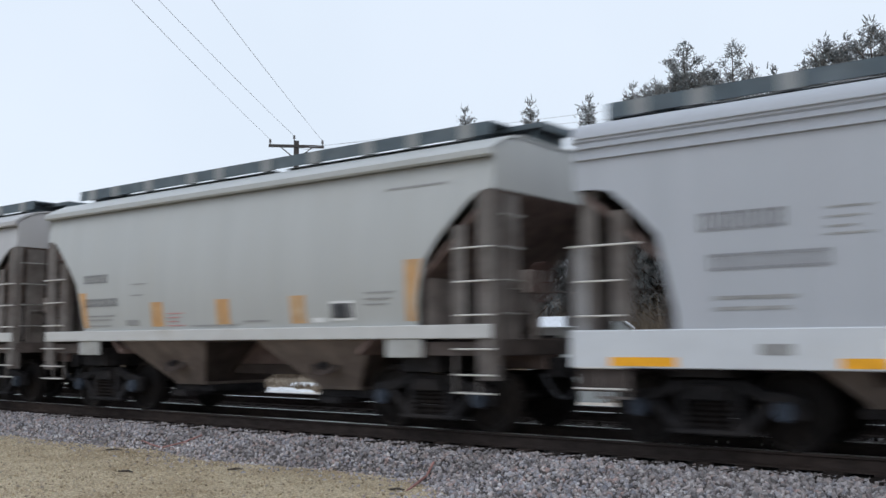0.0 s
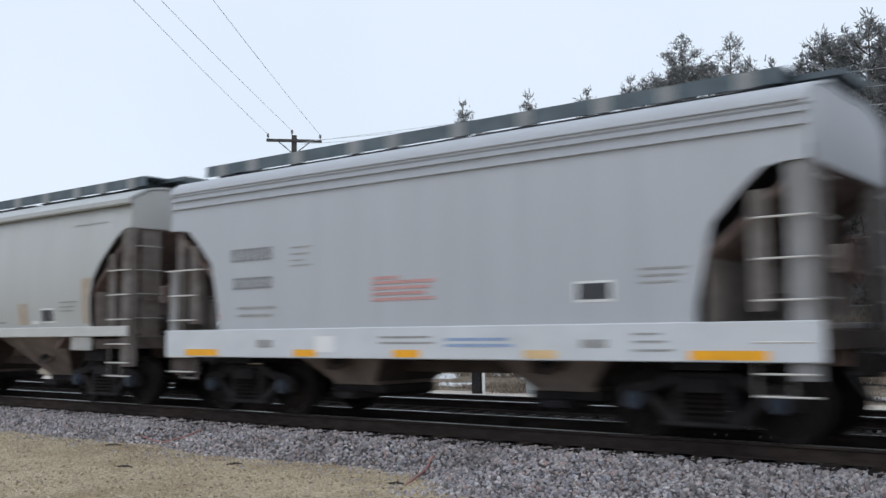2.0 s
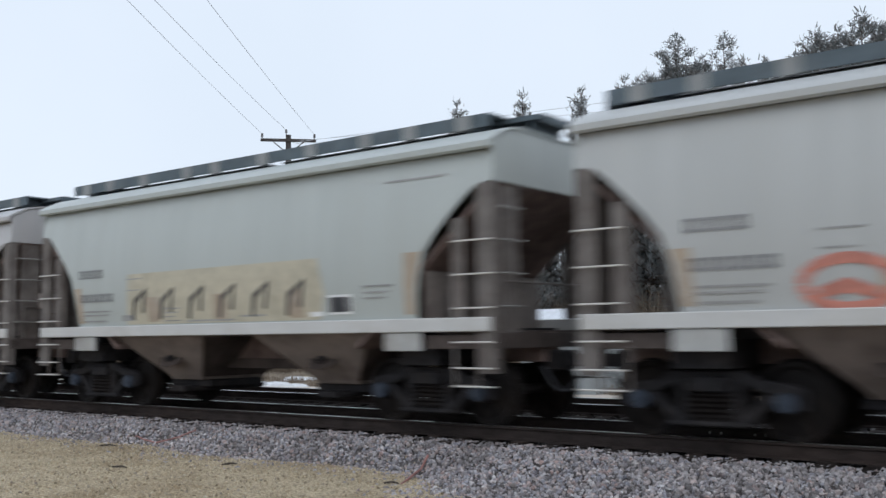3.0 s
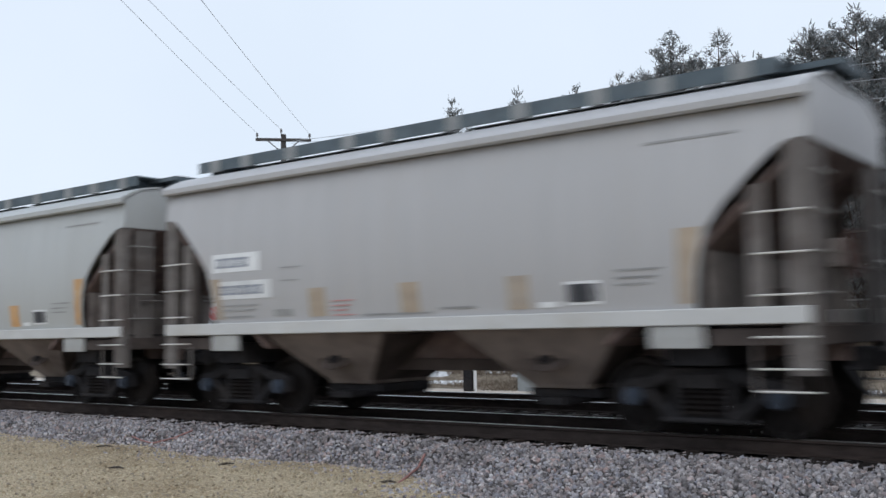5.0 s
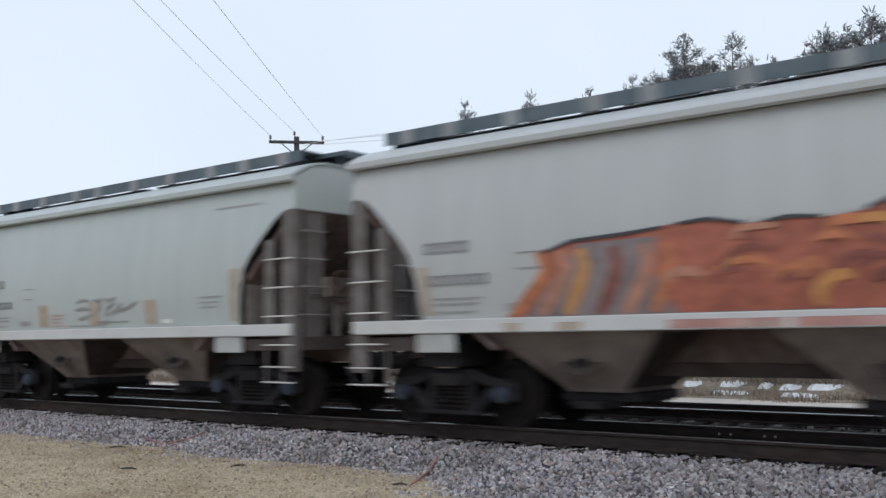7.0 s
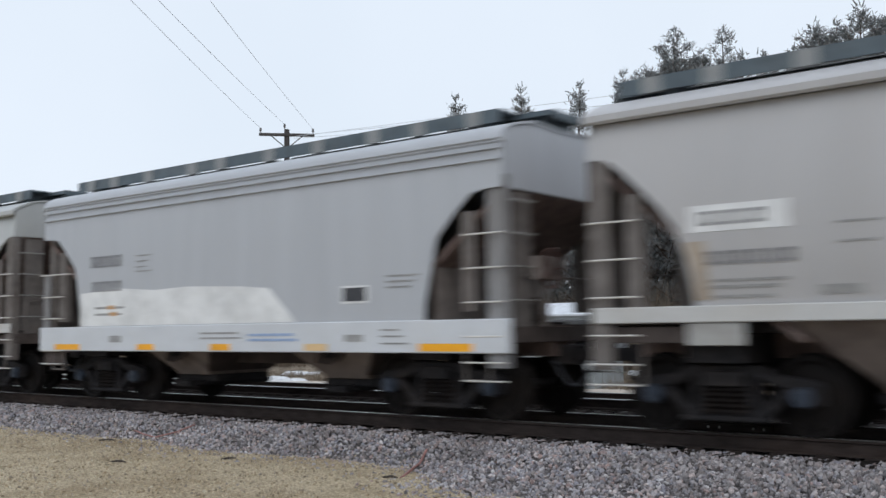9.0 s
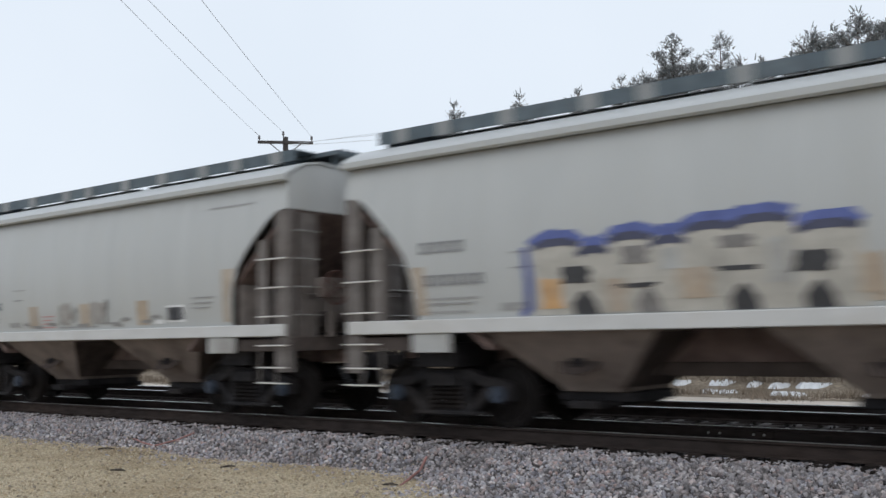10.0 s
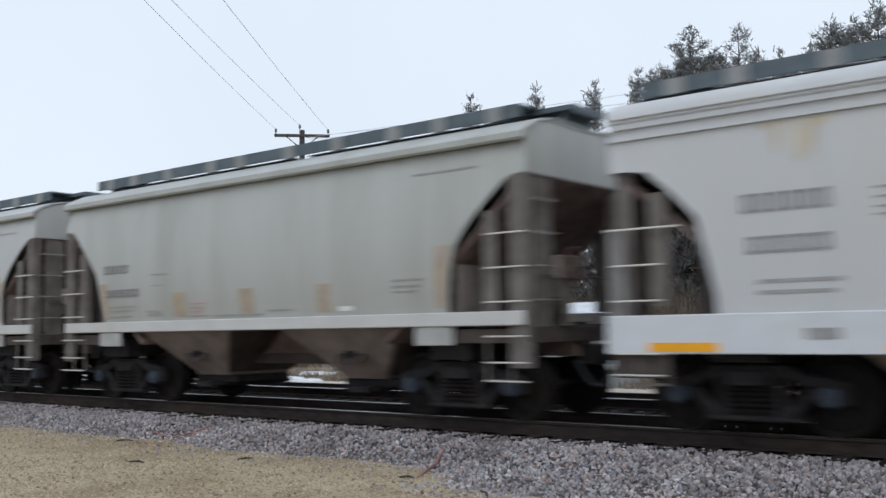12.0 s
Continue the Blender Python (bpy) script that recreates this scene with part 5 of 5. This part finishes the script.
def hopper_car(kind, coat, label, pads=None, plates=False, art="", seed=0):
    r = random.Random(seed)
    car = tagged(new("hopper_car"), label, "freight car", "cars of the train")
    for sign in (-1, 1):
        part("side_sheet", mesh_of(f"side_{kind}_{sign}", build_side(kind, sign), 0, True), coat, car)
        lo, hi = SILL[kind]
        length = 5.46 if kind == "round" else 5.58
        out = 1.56 if kind == "round" else 1.575
        part("side_sill", mesh_of(f"sill_{kind}_{sign}", lambda bm: box(bm, -length, length, min(sign * 1.47, sign * out), max(sign * 1.47, sign * out), lo, hi), 0.012), SILL_WHITE if kind == "flat" else SILL_CREAM, car, "pale side sill")
    part("roof", mesh_of(f"roof_{kind}", build_roof(kind), 0, True), coat, car)
    if kind == "flat":
        for rib in RIBS:
            part("roof_rib", rib, coat, car)
    part("center_sill", CENTER, INNER, car)
    part("ridge_beam", RIDGE_BEAM, CHUTE, car, "dark brown beam between the hoppers")
    for s in (-1.9, 1.9):
        hop = part("hopper", HOPPER, DUST, car, "dust-covered hopper bay", at=pose(s, 0, 0))
        part("outlet_gate", GATE, STEEL_DARK, hop)
        # the end slopes get a darker plate, which paints in their underside shade
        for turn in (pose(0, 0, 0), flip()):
            part("chute_plate", CHUTES, CHUTE, hop, "grimy sloping chute plate, its underside shade put into the dark colour", at=turn)
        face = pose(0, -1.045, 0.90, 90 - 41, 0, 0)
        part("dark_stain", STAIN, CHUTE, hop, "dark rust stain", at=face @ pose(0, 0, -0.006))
        part("vibrator_bracket", VIBRATOR, STEEL_DARK, hop, at=face)
    wheels = []
    for turn in (pose(0, 0, 0), flip()):
        part("end_panel", mesh_of(f"end_{kind}", build_end_panel(kind)), coat, car, at=turn)
        part("slope_sheet", mesh_of(f"slope_{kind}", build_slope(kind)), INNER, car, "rust-brown slope sheet", at=turn)
        part("shear_plate", SHEAR_PLATE, SHEAR, car, at=turn)
        part("end_sill", END_SILL, END_DARK, car, at=turn)
        part("underframe", UNDERFRAME, STEEL_DARK, car, at=turn)
        part("body_bolster", BODY_BOLSTER, STEEL_DARK, car, at=turn)
        part("coupler", COUPLER, STEEL_DARK, car, at=turn)
        part("air_hose", HOSE, BLACK, car, at=turn)
        platform = part("end_platform", CROSS, GALV, car, "grey end platform", at=pose(0, 0, RISE[kind]) @ turn)
        for name, piece in (("platform_edge", PLATFORM_EDGE), ("platform_edge", mirrored("platform_edge", PLATFORM_EDGE, 1, -1)), ("platform_end", PLATFORM_END), ("platform_leg", PLATFORM_LEG), ("platform_beam", PLATFORM_BEAM)):
            part(name, piece, GALV, platform)
        part("end_handrail", HANDRAIL, FRAME_GREY, car, at=turn)
    for sx, sy in ((1, 1), (1, -1), (-1, 1), (-1, -1)):
        short = kind == "flat" and sx < 0
        frame_paint = POST_GREY if kind == "flat" else FRAME_GREY
        post = part("corner_post", mirrored("post_short" if short else "post_wide", POST_SHORT if short else POST_WIDE, sx, sy), POST_GREY if short else frame_paint, car)
        if short:
            part("step_panel", mirrored("step_panel", STEP_PANEL, sx, sy), END_DARK, car, "grimy step panel")
            part("grab_iron", mirrored("grab_iron", GRAB, sx, sy), RUNG, car, "pale grab iron")
            part("inner_post", mirrored("inner_post", POST_BACK, sx, sy), FRAME_GREY, car)
        part("ladder_post", mirrored("ladder_post", POST_SLIM, sx, sy), FRAME_GREY, car)
        part("end_post", mirrored("end_post", POST_INNER, sx, sy), FRAME_GREY, car)
        part("stirrup", mirrored("stirrup", STIRRUP, sx, sy), FRAME_GREY, car)
        if kind == "round":
            part("bolster_tab", mirrored("bolster_tab", BOLSTER_TAB, sx, sy), TAB_GREY, car, "pale bolster end")
        for z in (1.87, 1.45, 0.83, 0.58) if short else (2.50, 2.05, 1.60, 1.15, 0.81, 0.57):
            part("rung", mirrored("rung", RUNG_SIDE, sx, sy), RUNG, post, at=pose(0, 0, z + (0.10 if short else 0)))
        for z in (2.94, 2.50, 2.06, 1.62)[2 * short:]:
            part("rung", mirrored("end_rung", RUNG_END, sx, sy), GUYWIRE, post, at=pose(0, 0, z))
    brake_end = flip() if seed in (6, 10, 14, 17) else pose(0, 0, 0)
    part("air_reservoir", RESERVOIR, END_DARK, car, at=brake_end)
    part("brake_box", BRAKE_BOX, SHEAR, car, "dusty hand-brake gear box", at=brake_end)
    part("brake_wheel", BRAKE_WHEEL, BRAKE, car, "rusty hand-brake wheel", at=brake_end)
    for turn in (pose(0, 0, RISE[kind]), pose(-0.3, 0, RISE[kind]) @ flip()):
        board = part("running_board", BOARD, GALV, car, "grey grating running board", at=turn)
        for x in (-4.9, -4.1, -3.0, -1.7, -0.9, 0.35, 1.5, 2.7, 3.6, 4.6):
            part("board_bracket", BRACKET, HATCH, board, at=pose(x, 0, 0))
    for x in (-2.4, 2.4):
        part("hatch_cover", HATCHES, HATCH, car, "pale trough hatch cover", at=pose(x, 0, RISE[kind]))
    for x in (-4.03, 4.03):
        wheels += truck(car, x)
    markings(car, kind, pads or ORANGE, plates, r, art == "white_patch", seed)
    if art:
        graffiti(car, kind, art, r)
    return car, wheels


TAB_GREY = shader("bolster_pale_grey", (0.40, 0.405, 0.40), 0.6, 0, 0.1, 4, 0.05, tint=(0.28, 0.26, 0.24), amount=0.5)
SILL_CREAM = shader("sill_pale_paint", (0.54, 0.54, 0.535), 0.55, 0, 0.06, 3, 0.05, stretch=(0.6, 1, 1), tint=(0.45, 0.42, 0.38), amount=0.4)
SILL_WHITE = shader("sill_white_paint", (0.60, 0.625, 0.665), 0.5, 0, 0.05, 3, 0.05, stretch=(0.6, 1, 1), tint=(0.58, 0.58, 0.58), amount=0.35)
CREAM = paint("cream_paint", (0.468, 0.481, 0.481), (0.394, 0.396, 0.381))
CREAM_GREEN = paint("greenish_cream_paint", (0.458, 0.495, 0.487), (0.379, 0.398, 0.384))
CREAM_PINK = paint("warm_grey_paint", (0.468, 0.462, 0.472), (0.394, 0.377, 0.373))
WARM_STAIN = paint("stained_warm_paint", (0.468, 0.464, 0.470), (0.423, 0.367, 0.292), 0.5)
BLUE_GREY = paint("blue_grey_paint", (0.375, 0.425, 0.49), (0.33, 0.365, 0.41))
PALE_BLUE = paint("pale_blue_paint", (0.375, 0.437, 0.485), (0.33, 0.375, 0.41))
LILAC = paint("pale_lilac_grey_paint", (0.442, 0.465, 0.515), (0.4, 0.405, 0.45))
WHITE_GREY = paint("white_grey_paint", (0.465, 0.485, 0.525), (0.42, 0.43, 0.46))
WHITE_RUST = paint("rust_stained_white_paint", (0.56, 0.575, 0.595), (0.54, 0.50, 0.43), 0.42)
OLIVE = paint("streaked_cream_paint", (0.443, 0.459, 0.443), (0.325, 0.326, 0.303), 0.55)

CARS = [
    ("flat", LILAC, "pale lilac-grey flat-sided covered hopper car with yellow reflectors", None, False, ""),
    ("round", CREAM, "cream covered hopper car with orange pads along its side", ORANGE, False, ""),
    ("round", CREAM_PINK, "warm grey covered hopper car with dull tan pads", TAN, False, ""),
    ("flat", BLUE_GREY, "blue-grey flat-sided covered hopper car with white number panels", None, True, ""),
    ("flat", WHITE_GREY, "white-grey flat-sided covered hopper car with red notice", None, False, ""),
    ("round", CREAM, "cream covered hopper car with a red sprayed ring", TAN, False, "red_ring"),
    ("round", CREAM_GREEN, "greenish cream covered hopper car with yellow sprayed lettering", TAN, False, "yellow_letters"),
    ("round", CREAM_PINK, "warm grey covered hopper car with tan pads", TAN, False, ""),
    ("round", WARM_STAIN, "cream covered hopper car with brown stains", TAN, False, ""),
    ("round", CREAM_PINK, "grey covered hopper car with white number panels", TAN, True, ""),
    ("round", CREAM, "cream covered hopper car with white number panels and orange pads", ORANGE, True, ""),
    ("round", CREAM_PINK, "warm grey covered hopper car with orange pads and red notice", ORANGE, False, ""),
    ("round", CREAM, "cream covered hopper car with large orange and red graffiti", TAN, False, "orange_letters"),
    ("round", CREAM_GREEN, "greenish cream covered hopper car with faint grey scrawl", TAN, False, "grey_letters"),
    ("round", PALE_BLUE, "pale blue-grey covered hopper car", TAN, False, ""),
    ("round", CREAM_PINK, "warm grey covered hopper car with a white number panel", TAN, "upper", ""),
    ("flat", WHITE_GREY, "white-grey flat-sided covered hopper car with a white repaint patch", None, False, "white_patch"),
    ("round", CREAM, "cream covered hopper car with blue and black graffiti letters", TAN, False, "blue_letters"),
    ("round", CREAM, "cream-grey covered hopper car with dark sprayed scrawl", TAN, False, "dark_scrawl"),
    ("round", PALE_BLUE, "pale blue-grey covered hopper car with tan pads", TAN, False, ""),
    ("flat", WHITE_RUST, "white flat-sided covered hopper car with rust streaks", None, False, "rust_stains"),
    ("round", OLIVE, "streaked cream covered hopper car with faded tan pads", TAN, False, ""),
    ("round", CREAM, "cream covered hopper car with faded pads", TAN, False, ""),
]
TRAIN = [(i, *hopper_car(*spec, seed=i)) for i, spec in enumerate(CARS)]


def motions():
    """The whole train rolls by at one speed; its wheels turn while it is near."""
    for i, car, wheels in TRAIN:
        start = -0.79 - LENGTH * i
        walk(car, [(t, pose(start + SPEED * t, 0, 0)) for t in (0, 3, 6, 9, 12)])
        first = max(0, math.floor((-32 - start) / SPEED * FPS))
        last = min(12 * FPS, math.ceil((10 - start) / SPEED * FPS))
        for w in wheels:
            x = w.location.x
            rows = [(0, pose(x, 0, 0.457))] if first > 0 else []
            rows += [(k / FPS, pose(x, 0, 0.457, 0, math.degrees((k - first) / FPS * SPEED / 0.457), 0)) for k in range(first, last + 1)]
            if last < 12 * FPS:
                rows.append((12, rows[-1][1]))
            walk(w, rows)


motions()
